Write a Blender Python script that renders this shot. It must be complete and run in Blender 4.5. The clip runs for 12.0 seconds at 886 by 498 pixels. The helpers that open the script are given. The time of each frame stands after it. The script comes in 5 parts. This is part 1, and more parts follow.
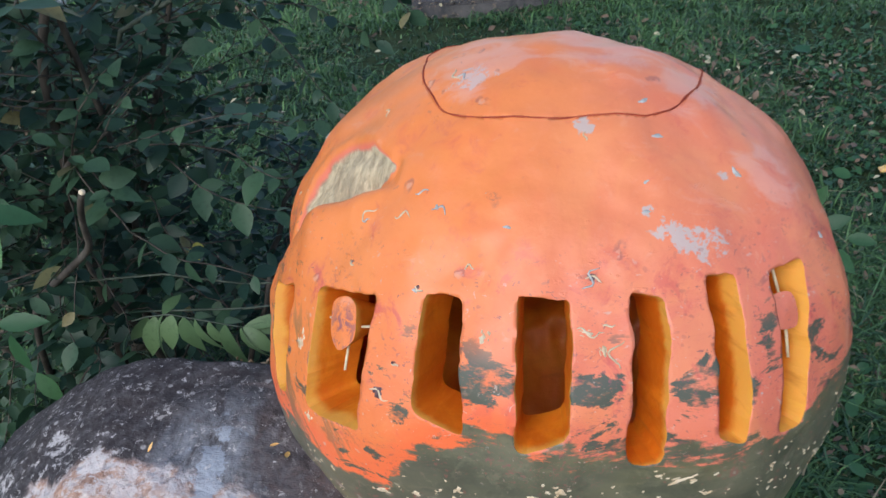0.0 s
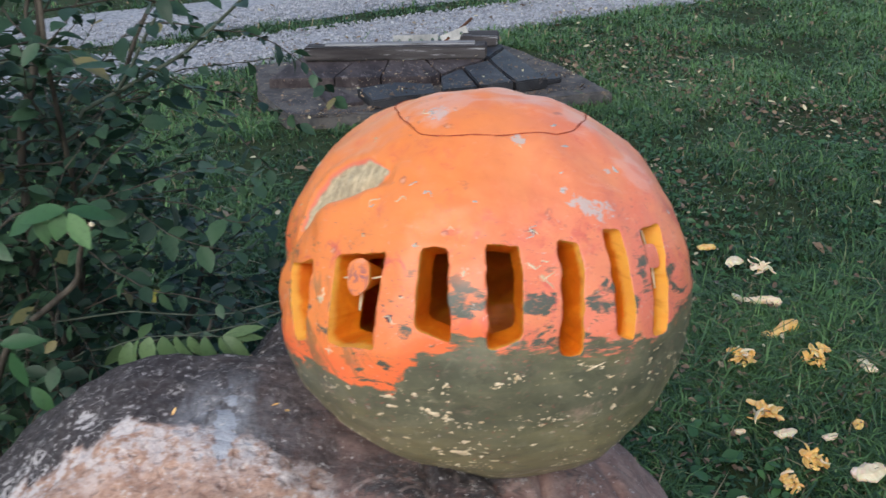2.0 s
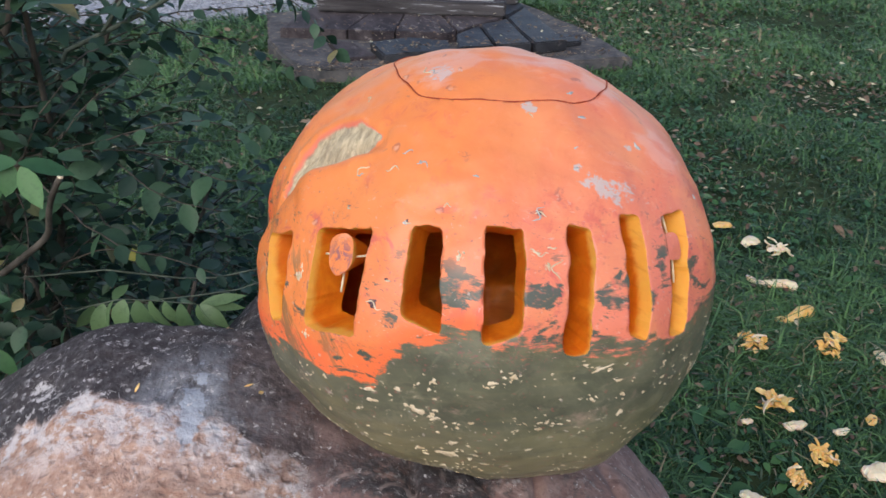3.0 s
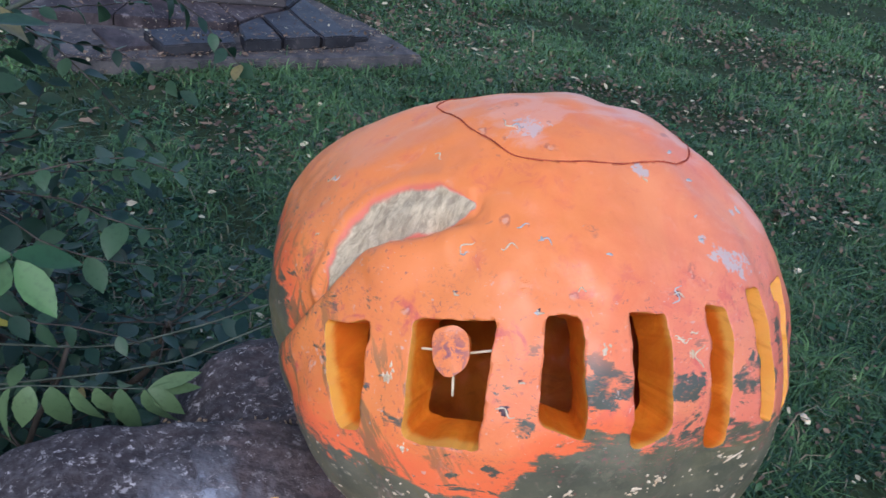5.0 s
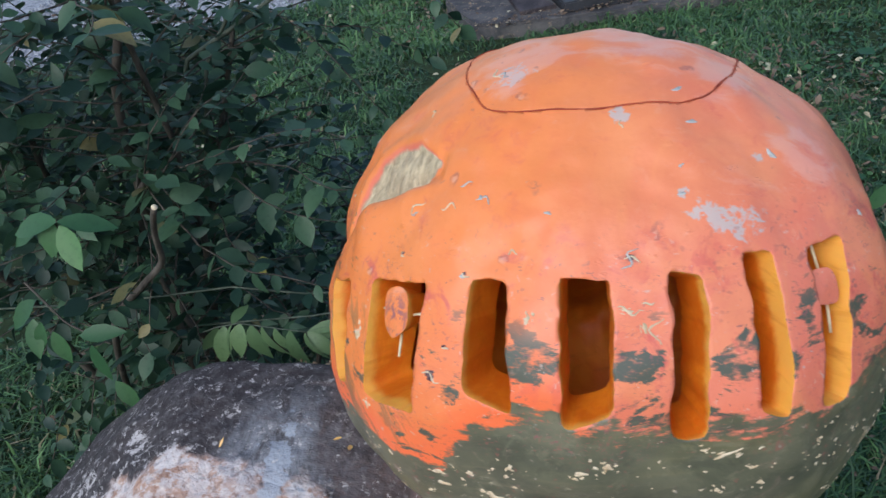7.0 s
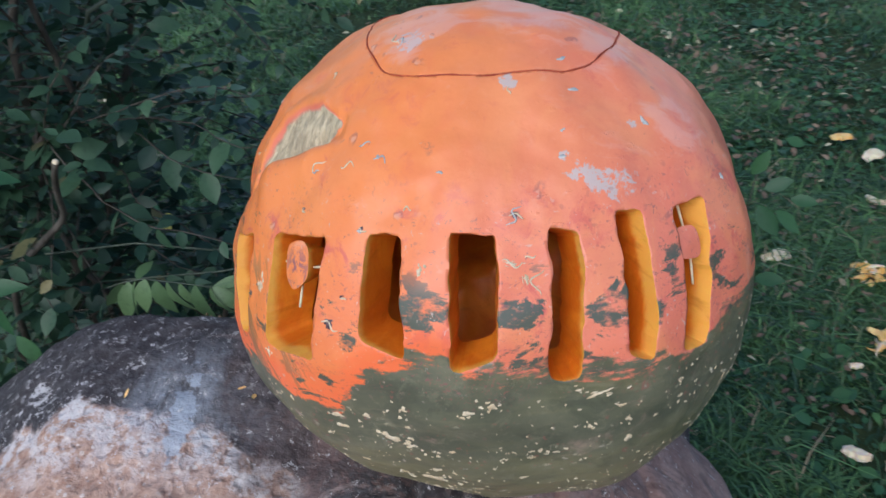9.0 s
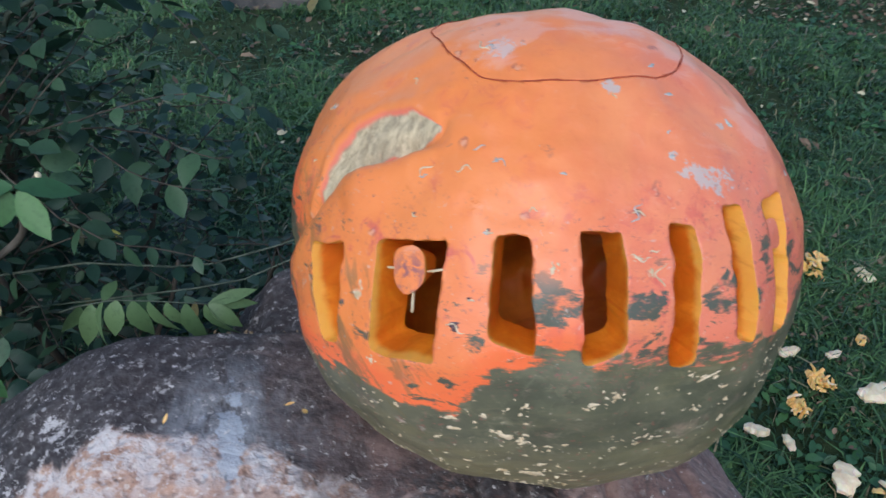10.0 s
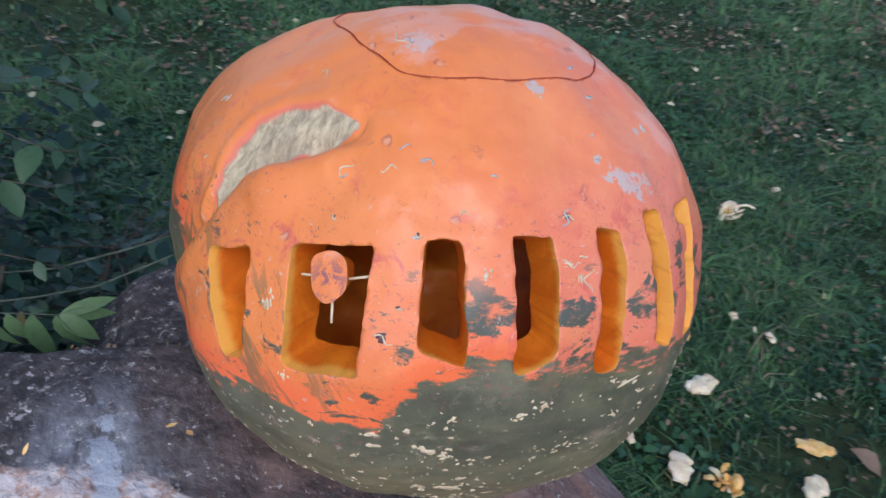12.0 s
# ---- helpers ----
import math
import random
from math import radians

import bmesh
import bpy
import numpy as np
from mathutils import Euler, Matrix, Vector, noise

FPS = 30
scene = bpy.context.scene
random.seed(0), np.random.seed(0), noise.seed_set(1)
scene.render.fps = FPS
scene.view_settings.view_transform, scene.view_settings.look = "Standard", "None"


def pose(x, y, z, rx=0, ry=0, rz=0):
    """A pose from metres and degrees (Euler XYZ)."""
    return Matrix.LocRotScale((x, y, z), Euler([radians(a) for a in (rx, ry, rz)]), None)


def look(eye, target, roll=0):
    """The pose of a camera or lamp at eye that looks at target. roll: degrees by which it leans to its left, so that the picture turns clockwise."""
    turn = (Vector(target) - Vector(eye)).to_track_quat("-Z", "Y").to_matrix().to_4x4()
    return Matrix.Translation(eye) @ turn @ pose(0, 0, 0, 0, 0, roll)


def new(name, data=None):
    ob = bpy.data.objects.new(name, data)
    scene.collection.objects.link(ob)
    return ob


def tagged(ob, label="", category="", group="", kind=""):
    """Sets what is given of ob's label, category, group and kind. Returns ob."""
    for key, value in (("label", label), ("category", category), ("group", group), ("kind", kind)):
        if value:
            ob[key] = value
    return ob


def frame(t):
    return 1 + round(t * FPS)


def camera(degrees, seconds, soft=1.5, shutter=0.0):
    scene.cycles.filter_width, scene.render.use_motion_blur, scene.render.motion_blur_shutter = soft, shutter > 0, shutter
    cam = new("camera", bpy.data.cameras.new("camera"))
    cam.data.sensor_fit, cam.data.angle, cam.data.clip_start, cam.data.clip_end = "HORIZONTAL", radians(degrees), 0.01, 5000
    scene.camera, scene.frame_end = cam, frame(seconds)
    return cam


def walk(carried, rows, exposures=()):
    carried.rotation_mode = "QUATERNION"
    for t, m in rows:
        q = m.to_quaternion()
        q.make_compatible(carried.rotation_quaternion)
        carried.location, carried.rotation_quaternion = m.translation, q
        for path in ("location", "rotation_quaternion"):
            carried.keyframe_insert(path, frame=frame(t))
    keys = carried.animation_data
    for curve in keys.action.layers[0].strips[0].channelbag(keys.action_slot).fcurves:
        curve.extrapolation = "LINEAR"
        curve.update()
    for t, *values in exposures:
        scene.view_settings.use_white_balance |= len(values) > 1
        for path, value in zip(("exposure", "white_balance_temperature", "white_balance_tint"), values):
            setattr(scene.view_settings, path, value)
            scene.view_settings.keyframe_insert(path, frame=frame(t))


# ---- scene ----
cam = camera(54.0, 12.0, shutter=0.5)
PATH = [
    (0, (0.132, 0.189, 1.514), (-0.118, 1.846, 0.423), -6.5),
    (0.5, (0.093, 0.085, 1.543), (-0.071, 1.795, 0.519), -4.4),
    (1, (-0.046, -0.116, 1.56), (-0.009, 1.67, 0.66), -0.6),
    (1.5, (-0.081, -0.186, 1.562), (0.009, 1.611, 0.69), -0.3),
    (2, (0.001, -0.16, 1.549), (0.122, 1.636, 0.679), -1.9),
    (2.5, (0.049, -0.105, 1.525), (0.142, 1.668, 0.604), -0.5),
    (2.7, (0.05, -0.086, 1.521), (0.107, 1.678, 0.581), 0.2),
    (4.3, (-0.274, 0.15, 1.499), (0.401, 1.778, 0.553), 8.4),
    (4.5, (-0.282, 0.17, 1.495), (0.442, 1.778, 0.552), 9.5),
    (5, (-0.292, 0.176, 1.511), (0.394, 1.801, 0.568), 8.0),
    (5.5, (-0.231, 0.168, 1.494), (0.321, 1.818, 0.507), 5.9),
    (6, (-0.055, 0.159, 1.498), (0.133, 1.849, 0.445), 1.1),
    (6.5, (0.079, 0.157, 1.502), (-0.158, 1.851, 0.466), -6.9),
    (6.7, (0.111, 0.152, 1.505), (-0.247, 1.833, 0.481), -9.3),
    (8.3, (0.243, 0.137, 1.51), (-0.191, 1.777, 0.451), -13.0),
    (8.5, (0.231, 0.13, 1.522), (-0.164, 1.769, 0.446), -11.7),
    (9, (0.172, 0.107, 1.526), (-0.031, 1.747, 0.4), -6.9),
    (9.5, (0.043, 0.094, 1.535), (0.105, 1.732, 0.389), -3.0),
    (10, (-0.101, 0.103, 1.539), (0.144, 1.739, 0.415), -0.3),
    (10.5, (-0.16, 0.108, 1.544), (0.175, 1.744, 0.442), 1.1),
    (11, (-0.152, 0.122, 1.543), (0.243, 1.746, 0.445), 1.6),
    (11.5, (-0.125, 0.141, 1.53), (0.333, 1.741, 0.421), 3.1),
    (12, (-0.187, 0.166, 1.512), (0.483, 1.696, 0.412), 8.1),
]
walk(cam, [(t, look(eye, target, roll)) for t, eye, target, roll in PATH],
     [(0.0, 0.45, 6250, 10), (0.5, 0.46, 6250, 9), (1.0, 0.52, 6600, 9), (2.7, 0.54, 6800, 11), (4.3, 0.43, 5780, 18), (5.5, 0.43, 5760, 17), (6.5, 0.44, 6200, 9), (8.3, 0.38, 6000, 10), (10.0, 0.37, 6000, 8), (10.5, 0.36, 6100, 10), (11.0, 0.35, 6100, 11), (12.0, 0.35, 5860, 14)])

# ---- world and light: open shade in the evening ----
world = bpy.data.worlds.new("sky")
scene.world = world
world.use_nodes = True
wn = world.node_tree.nodes
sky = wn.new("ShaderNodeTexSky")
sky.sky_type = "NISHITA"
sky.sun_disc = False
sky.sun_elevation = radians(38)
sky.sun_rotation = radians(200)
wn["Background"].inputs["Strength"].default_value = 0.15
world.node_tree.links.new(sky.outputs[0], wn["Background"].inputs[0])
sun = new("sun", bpy.data.lights.new("sun", "SUN"))
sun.data.energy = 1.4
sun.data.angle = radians(40)
sun.data.color = (1.0, 0.96, 0.92)
sun.matrix_world = look((-0.85, -2.3, 2.25), (0, 0, 0))

# ---- small tools ----
rng = np.random.default_rng(7)


class Nodes:
    """Short hand for a node material."""

    def __init__(self, name, rough=0.6, spec=0.4):
        self.mat = bpy.data.materials.new(name)
        self.mat.use_nodes = True
        self.tree = self.mat.node_tree
        self.bsdf = self.tree.nodes["Principled BSDF"]
        self.bsdf.inputs["Roughness"].default_value = rough
        self.bsdf.inputs["Specular IOR Level"].default_value = spec

    def set(self, socket, v):
        if hasattr(v, "is_linked"):
            self.tree.links.new(v, socket)
        else:
            socket.default_value = v

    def coord(self, kind="Object"):
        return self.tree.nodes.new("ShaderNodeTexCoord").outputs[kind]

    def scaled(self, v, s):
        n = self.tree.nodes.new("ShaderNodeVectorMath")
        n.operation = "MULTIPLY"
        self.set(n.inputs[0], v)
        n.inputs[1].default_value = s
        return n.outputs[0]

    def warped(self, v, scale, amount):
        """A place pushed about by noise, to make round marks ragged."""
        n = self.tree.nodes.new("ShaderNodeTexNoise")
        self.set(n.inputs["Vector"], v)
        n.inputs["Scale"].default_value = scale
        a = self.tree.nodes.new("ShaderNodeVectorMath")
        a.operation = "SUBTRACT"
        self.set(a.inputs[0], n.outputs[1])
        a.inputs[1].default_value = (0.5, 0.5, 0.5)
        c = self.tree.nodes.new("ShaderNodeVectorMath")
        c.operation = "ADD"
        self.set(c.inputs[0], self.scaled(a.outputs[0], (amount, amount, amount)))
        self.set(c.inputs[1], v)
        return c.outputs[0]

    def dot(self, v, axis):
        n = self.tree.nodes.new("ShaderNodeVectorMath")
        n.operation = "DOT_PRODUCT"
        self.set(n.inputs[0], v)
        n.inputs[1].default_value = axis
        return n.outputs["Value"]

    def combine(self, x, y, z):
        n = self.tree.nodes.new("ShaderNodeCombineXYZ")
        for s, q in zip(n.inputs, (x, y, z)):
            self.set(s, q)
        return n.outputs[0]

    def split(self, v):
        n = self.tree.nodes.new("ShaderNodeSeparateXYZ")
        self.set(n.inputs[0], v)
        return n.outputs

    def math(self, op, a, b=0.0, clamp=False):
        n = self.tree.nodes.new("ShaderNodeMath")
        n.operation = op
        n.use_clamp = clamp
        self.set(n.inputs[0], a)
        self.set(n.inputs[1], b)
        return n.outputs[0]

    def noise(self, v, scale, detail=4.0, rough=0.55, warp=0.0):
        n = self.tree.nodes.new("ShaderNodeTexNoise")
        self.set(n.inputs["Vector"], v)
        for key, value in (("Scale", scale), ("Detail", detail), ("Roughness", rough), ("Distortion", warp)):
            n.inputs[key].default_value = value
        return n.outputs[0]

    def cells(self, v, scale, feature="F1", rand=1.0):
        n = self.tree.nodes.new("ShaderNodeTexVoronoi")
        n.feature = feature
        self.set(n.inputs["Vector"], v)
        n.inputs["Scale"].default_value = scale
        n.inputs["Randomness"].default_value = rand
        return n.outputs

    def ramp(self, f, stops):
        n = self.tree.nodes.new("ShaderNodeValToRGB")
        self.set(n.inputs[0], f)
        e = n.color_ramp.elements
        while len(e) < len(stops):
            e.new(0.5)
        for el, (p, c) in zip(e, stops):
            el.position = p
            el.color = (*c, 1) if isinstance(c, tuple) else (c, c, c, 1)
        return n.outputs[0]

    def step(self, f, lo, hi):
        n = self.tree.nodes.new("ShaderNodeMapRange")
        n.interpolation_type = "SMOOTHSTEP"
        self.set(n.inputs["Value"], f)
        n.inputs["From Min"].default_value = lo
        n.inputs["From Max"].default_value = hi
        return n.outputs[0]

    def mix(self, f, a, b):
        n = self.tree.nodes.new("ShaderNodeMix")
        n.data_type = "RGBA"
        self.set(n.inputs[0], f)
        for sock, v in ((n.inputs[6], a), (n.inputs[7], b)):
            self.set(sock, (*v, 1) if isinstance(v, tuple) else v)
        return n.outputs[2]

    def attr(self, name):
        n = self.tree.nodes.new("ShaderNodeAttribute")
        n.attribute_name = name
        return n.outputs["Fac"]

    def near(self, v, place, radius):
        """1 at a place, fading to 0 at the radius."""
        n = self.tree.nodes.new("ShaderNodeVectorMath")
        n.operation = "DISTANCE"
        self.set(n.inputs[0], v)
        n.inputs[1].default_value = place
        return self.step(n.outputs["Value"], radius, radius * 0.2)

    def bump(self, h, strength=0.3, dist=0.002):
        n = self.tree.nodes.new("ShaderNodeBump")
        self.set(n.inputs["Height"], h)
        n.inputs["Strength"].default_value = strength
        n.inputs["Distance"].default_value = dist
        self.tree.links.new(n.outputs[0], self.bsdf.inputs["Normal"])

    def colour(self, c):
        self.set(self.bsdf.inputs["Base Color"], (*c, 1) if isinstance(c, tuple) else c)
        return self


def mesh_of(name, verts, faces, material, smooth=True, attrs=None):
    me = bpy.data.meshes.new(name)
    me.from_pydata([tuple(v) for v in verts] if not isinstance(verts, np.ndarray) else verts.tolist(), [], faces)
    for m in material if isinstance(material, (list, tuple)) else [material]:
        me.materials.append(m)
    if smooth:
        me.polygons.foreach_set("use_smooth", [True] * len(me.polygons))
    for key, values in (attrs or {}).items():
        me.attributes.new(key, "FLOAT", "POINT").data.foreach_set("value", np.asarray(values, np.float32))
    me.update()
    return me


def part(name, me, parent, label=""):
    ob = new(name, me)
    ob.parent = parent
    return tagged(ob, label)


def thing(name, place, label, category, group="", kind=""):
    ob = new(name)
    ob.location = place
    ob.empty_display_size = 0.05
    return tagged(ob, label, category, group, kind)


def tube(points, radii, sides=7):
    """Verts and faces of a tapered tube with closed ends."""
    pts = [Vector(p) for p in points]
    vs, fs = [], []
    side = None
    for i, p in enumerate(pts):
        d = (pts[min(i + 1, len(pts) - 1)] - pts[max(i - 1, 0)]).normalized()
        side = (d.orthogonal() if side is None else side - d * side.dot(d)).normalized()
        up = d.cross(side)
        for j in range(sides):
            a = 2 * math.pi * j / sides
            vs.append(p + float(radii[i]) * (math.cos(a) * side + math.sin(a) * up))
    for i in range(len(pts) - 1):
        for j in range(sides):
            k = (j + 1) % sides
            fs.append((i * sides + j, i * sides + k, (i + 1) * sides + k, (i + 1) * sides + j))
    fs += [tuple(range(sides))[::-1], tuple(range((len(pts) - 1) * sides, len(pts) * sides))]
    return vs, fs


def join(pieces):
    vs, fs = [], []
    for v, f in pieces:
        o = len(vs)
        vs += [tuple(p) for p in v]
        fs += [tuple(i + o for i in q) for q in f]
    return vs, fs


def leaf_blades(base, along, up, length, width, curl, fold=0.25, shape=0.9):
    """Many leaves at once: pointed blades folded along the midrib and curled towards their tips."""
    base, along, up = (np.asarray(a, float).reshape(-1, 3) for a in (base, along, up))
    along = along / np.linalg.norm(along, axis=1)[:, None]
    side = np.cross(along, up)
    side /= np.linalg.norm(side, axis=1)[:, None] + 1e-9
    up = np.cross(side, along)
    n = len(base)
    length, width, curl = (np.broadcast_to(np.asarray(a, float), (n,)) for a in (length, width, curl))
    s = np.array([0.0, 0.12, 0.32, 0.55, 0.78, 1.0])
    w = np.array([0.06, 0.55, 0.95, 1.0, 0.62, 0.02]) * shape
    rows = []
    for si, wi in zip(s, w):
        mid = base + along * (length * si)[:, None] - up * (curl * length * si ** 2)[:, None]
        e = side * (width * wi / 2)[:, None]
        lift = up * (width * wi / 2 * fold)[:, None]
        rows += [mid - e + lift, mid, mid + e + lift]
    v = np.stack(rows, 1)
    k = v.shape[1]
    quads = [(3 * i + j, 3 * i + j + 1, 3 * i + j + 4, 3 * i + j + 3) for i in range(5) for j in range(2)]
    f = (np.arange(n)[:, None, None] * k + np.array(quads)[None]).reshape(-1, 4)
    return v.reshape(-1, 3), f, k


def unit(v):
    v = np.asarray(v, float)
    return v / np.linalg.norm(v)


def way(az, el):
    az, el = np.radians(az), np.radians(el)
    return np.stack([np.sin(az) * np.cos(el), -np.cos(az) * np.cos(el), np.sin(el)], -1)


# ---- materials ----
# height at which the ripe orange gives way to green, round the fruit
GREEN_EDGE = [(-180, 0.02), (-100, 0.05), (-88, 0.0), (-76, -0.03), (-66, -0.028), (-48, -0.014), (-38, -0.014), (-30, -0.012), (-27, 0.005), (-23.5, 0.034), (-14, 0.045), (0, 0.046), (10, 0.048), (16, 0.036), (26, 0.034), (42, 0.022), (62, 0.03), (180, 0.0)]


def skin_material():
    m = Nodes("pumpkin_skin", 0.42, 0.45)
    p = m.coord()
    x, y, z = m.split(p)
    az = m.math("DIVIDE", m.math("ARCTAN2", x, m.math("MULTIPLY", y, -1.0)), 2 * math.pi)
    az = m.math("ADD", az, 0.5)
    level = m.ramp(az, [((a + 180) / 360, (h + 0.1) / 0.2) for a, h in GREEN_EDGE])
    level = m.math("SUBTRACT", m.math("MULTIPLY", level, 0.2), 0.1)
    streak = m.noise(m.scaled(p, (9, 9, 34)), 1.0, 6, 0.65, 0.6)
    fine = m.noise(m.scaled(p, (30, 30, 75)), 1.0, 5, 0.7)
    h = m.math("SUBTRACT", z, level)
    h = m.math("ADD", h, m.math("MULTIPLY", m.math("SUBTRACT", streak, 0.5), 0.085))
    h = m.math("ADD", h, m.math("ADD", m.math("MULTIPLY", m.math("SUBTRACT", fine, 0.5), 0.048), m.math("MULTIPLY", m.math("SUBTRACT", m.noise(m.scaled(p, (80, 80, 210)), 1.0, 4, 0.7), 0.5), 0.022)))
    ripe = m.step(h, -0.003, 0.004)
    big = m.noise(p, 5.0, 4, 0.55, 0.5)
    mid = m.noise(p, 16.0, 5, 0.6, 0.8)
    rosy = m.math("ADD", m.math("MULTIPLY", x, 1.5), m.math("MULTIPLY", m.math("SUBTRACT", big, 0.5), 1.8))
    rosy = m.math("SUBTRACT", m.math("ADD", rosy, 0.75), m.math("MULTIPLY", z, 2.2))
    orange = m.mix(m.step(rosy, 0.0, 1.1), (0.79, 0.265, 0.085), (0.70, 0.166, 0.116))
    orange = m.mix(m.step(mid, 0.50, 0.78), orange, (0.82, 0.290, 0.150))
    orange = m.mix(m.math("MULTIPLY", m.step(m.noise(p, 23.0, 3, 0.6, 1.2), 0.62, 0.75), 0.45), orange, (0.62, 0.115, 0.075))
    orange = m.mix(m.math("MULTIPLY", m.step(m.noise(m.scaled(p, (7, 7, 3)), 1.6, 4, 0.6), 0.52, 0.72), 0.5), orange, (0.88, 0.36, 0.16))
    pale = m.math("MULTIPLY", m.step(m.noise(m.scaled(p, (30, 30, 12)), 1.0, 6, 0.7, 1.5), 0.60, 0.72), 0.55)
    orange = m.mix(pale, orange, (0.80, 0.42, 0.28))
    scratch = m.math("MULTIPLY", m.step(m.noise(m.scaled(p, (150, 150, 14)), 1.0, 3, 0.6, 2.0), 0.66, 0.72), m.step(big, 0.45, 0.6))
    orange = m.mix(m.math("MULTIPLY", scratch, 0.5), orange, (0.52, 0.12, 0.09))
    coral = m.math("MULTIPLY", m.step(m.math("ADD", z, m.math("MULTIPLY", m.math("SUBTRACT", mid, 0.5), 0.09)), 0.165, 0.085), m.step(x, -0.16, 0.02))
    orange = m.mix(m.math("MULTIPLY", coral, 0.7), orange, (0.71, 0.168, 0.118))
    grime = m.math("MULTIPLY", m.step(m.noise(m.scaled(p, (38, 38, 70)), 1.0, 6, 0.75, 0.8), 0.56, 0.68), 0.5)
    orange = m.mix(m.math("MULTIPLY", grime, m.step(z, 0.17, 0.08)), orange, (0.48, 0.105, 0.085))
    grain = m.noise(p, 75.0, 6, 0.72, 0.5)
    orange = m.mix(m.math("MULTIPLY", m.step(grain, 0.52, 0.70), 0.28), orange, (0.88, 0.40, 0.22))
    orange = m.mix(m.math("MULTIPLY", m.step(grain, 0.48, 0.30), 0.30), orange, (0.60, 0.130, 0.060))
    veil = m.noise(m.scaled(p, (11, 11, 5)), 1.0, 5, 0.62, 1.0)
    orange = m.mix(m.math("MULTIPLY", m.step(veil, 0.50, 0.66), 0.45), orange, (0.88, 0.36, 0.125))
    orange = m.mix(m.math("MULTIPLY", m.step(veil, 0.46, 0.34), 0.50), orange, (0.74, 0.165, 0.075))
    orange = m.mix(0.14, orange, (0.66, 0.150, 0.072))
    # warm light on the upper left, put into the skin colour
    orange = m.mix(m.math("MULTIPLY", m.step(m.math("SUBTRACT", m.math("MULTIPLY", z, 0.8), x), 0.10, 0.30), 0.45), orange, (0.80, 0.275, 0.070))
    orange = m.mix(0.36, orange, m.mix(m.step(x, -0.10, 0.12), (0.84, 0.192, 0.026), (0.78, 0.235, 0.135)))
    # red bruises, thickest round the carving
    flush = m.noise(m.scaled(m.warped(p, 30.0, 0.02), (34, 34, 24)), 1.0, 5, 0.68, 0.5)
    band_red = m.math("ADD", 0.35, m.math("MULTIPLY", m.step(z, 0.19, 0.10), 0.5))
    orange = m.mix(m.math("MULTIPLY", m.step(flush, 0.55, 0.68), band_red), orange, (0.60, 0.100, 0.085))
    # vivid orange where the colour has just turned
    orange = m.mix(m.math("MULTIPLY", m.step(h, 0.06, 0.0), m.step(x, 0.02, -0.06)), orange, (0.86, 0.165, 0.055))
    green = m.mix(m.step(mid, 0.3, 0.7), (0.084, 0.088, 0.058), (0.150, 0.145, 0.094))
    green = m.mix(m.math("MULTIPLY", m.step(m.noise(m.scaled(p, (4, 4, 22)), 1.0, 3), 0.5, 0.7), 0.5), green, (0.20, 0.175, 0.075))
    green = m.mix(m.math("MULTIPLY", m.step(m.math("ADD", z, m.math("MULTIPLY", m.math("SUBTRACT", streak, 0.5), 0.12)), -0.03, -0.13), 0.7), green, (0.265, 0.230, 0.120))
    bands = m.noise(m.combine(m.math("MULTIPLY", az, 5.0), m.math("MULTIPLY", m.math("ADD", z, m.math("MULTIPLY", big, 0.05)), 46.0), 0.0), 1.0, 4, 0.6, 0.3)
    green = m.mix(m.math("MULTIPLY", m.step(bands, 0.50, 0.68), 0.35), green, (0.090, 0.094, 0.070))
    green = m.mix(m.math("MULTIPLY", m.step(bands, 0.46, 0.30), 0.28), green, (0.24, 0.21, 0.12))
    green = m.mix(m.math("MULTIPLY", m.step(m.noise(m.scaled(p, (48, 48, 70)), 1.0, 5, 0.7, 0.6), 0.52, 0.66), 0.45), green, (0.225, 0.21, 0.14))
    green = m.mix(m.math("MULTIPLY", m.step(m.noise(m.scaled(p, (30, 30, 44)), 1.0, 5, 0.7, 0.6), 0.48, 0.34), 0.45), green, (0.066, 0.070, 0.048))
    # unripe dark blotches left in the orange band
    band = m.math("MULTIPLY", m.step(z, 0.14, 0.10), m.step(z, -0.04, -0.01))
    stain = m.near(p, (-0.050, -0.230, 0.100), 0.040)
    for a, e, rad in ((-26, 13, 0.016), (-58.6, 9.7, 0.012), (-56, 18, 0.012), (-40, 3, 0.016), (-34, 9, 0.010), (-47, 7, 0.018), (-37, 0, 0.018), (-44, -2, 0.018), (-62, 4, 0.022), (-68, 11, 0.022), (-31, 4, 0.016), (8.3, 19, 0.036), (9, 12, 0.04), (11, 4, 0.03), (25, 17, 0.035), (31, 14, 0.03), (41, 19, 0.03), (55, 6, 0.045), (64, 12, 0.04)):
        stain = m.math("MAXIMUM", stain, m.near(p, tuple(float(v) * 0.266 for v in way(a, e)), rad))
    blot = m.math("MULTIPLY", m.step(m.math("ADD", m.noise(m.scaled(p, (17, 17, 38)), 1.0, 6, 0.72, 0.5), m.math("MULTIPLY", stain, 0.15)), 0.60, 0.63), band)
    c = m.mix(m.math("MULTIPLY", blot, m.step(fine, 0.36, 0.5)), orange, (0.085, 0.092, 0.068))
    c = m.mix(ripe, green, c)
    # green streaks run up the flank beside the fold
    slant = m.combine(m.math("MULTIPLY", m.dot(p, (0.24, -0.66, 0.71)), 62.0), m.math("MULTIPLY", m.dot(p, (0.24, -0.66, -0.71)), 11.0), m.math("MULTIPLY", x, 14.0))
    ribs = m.noise(slant, 1.0, 5, 0.68, 0.6)
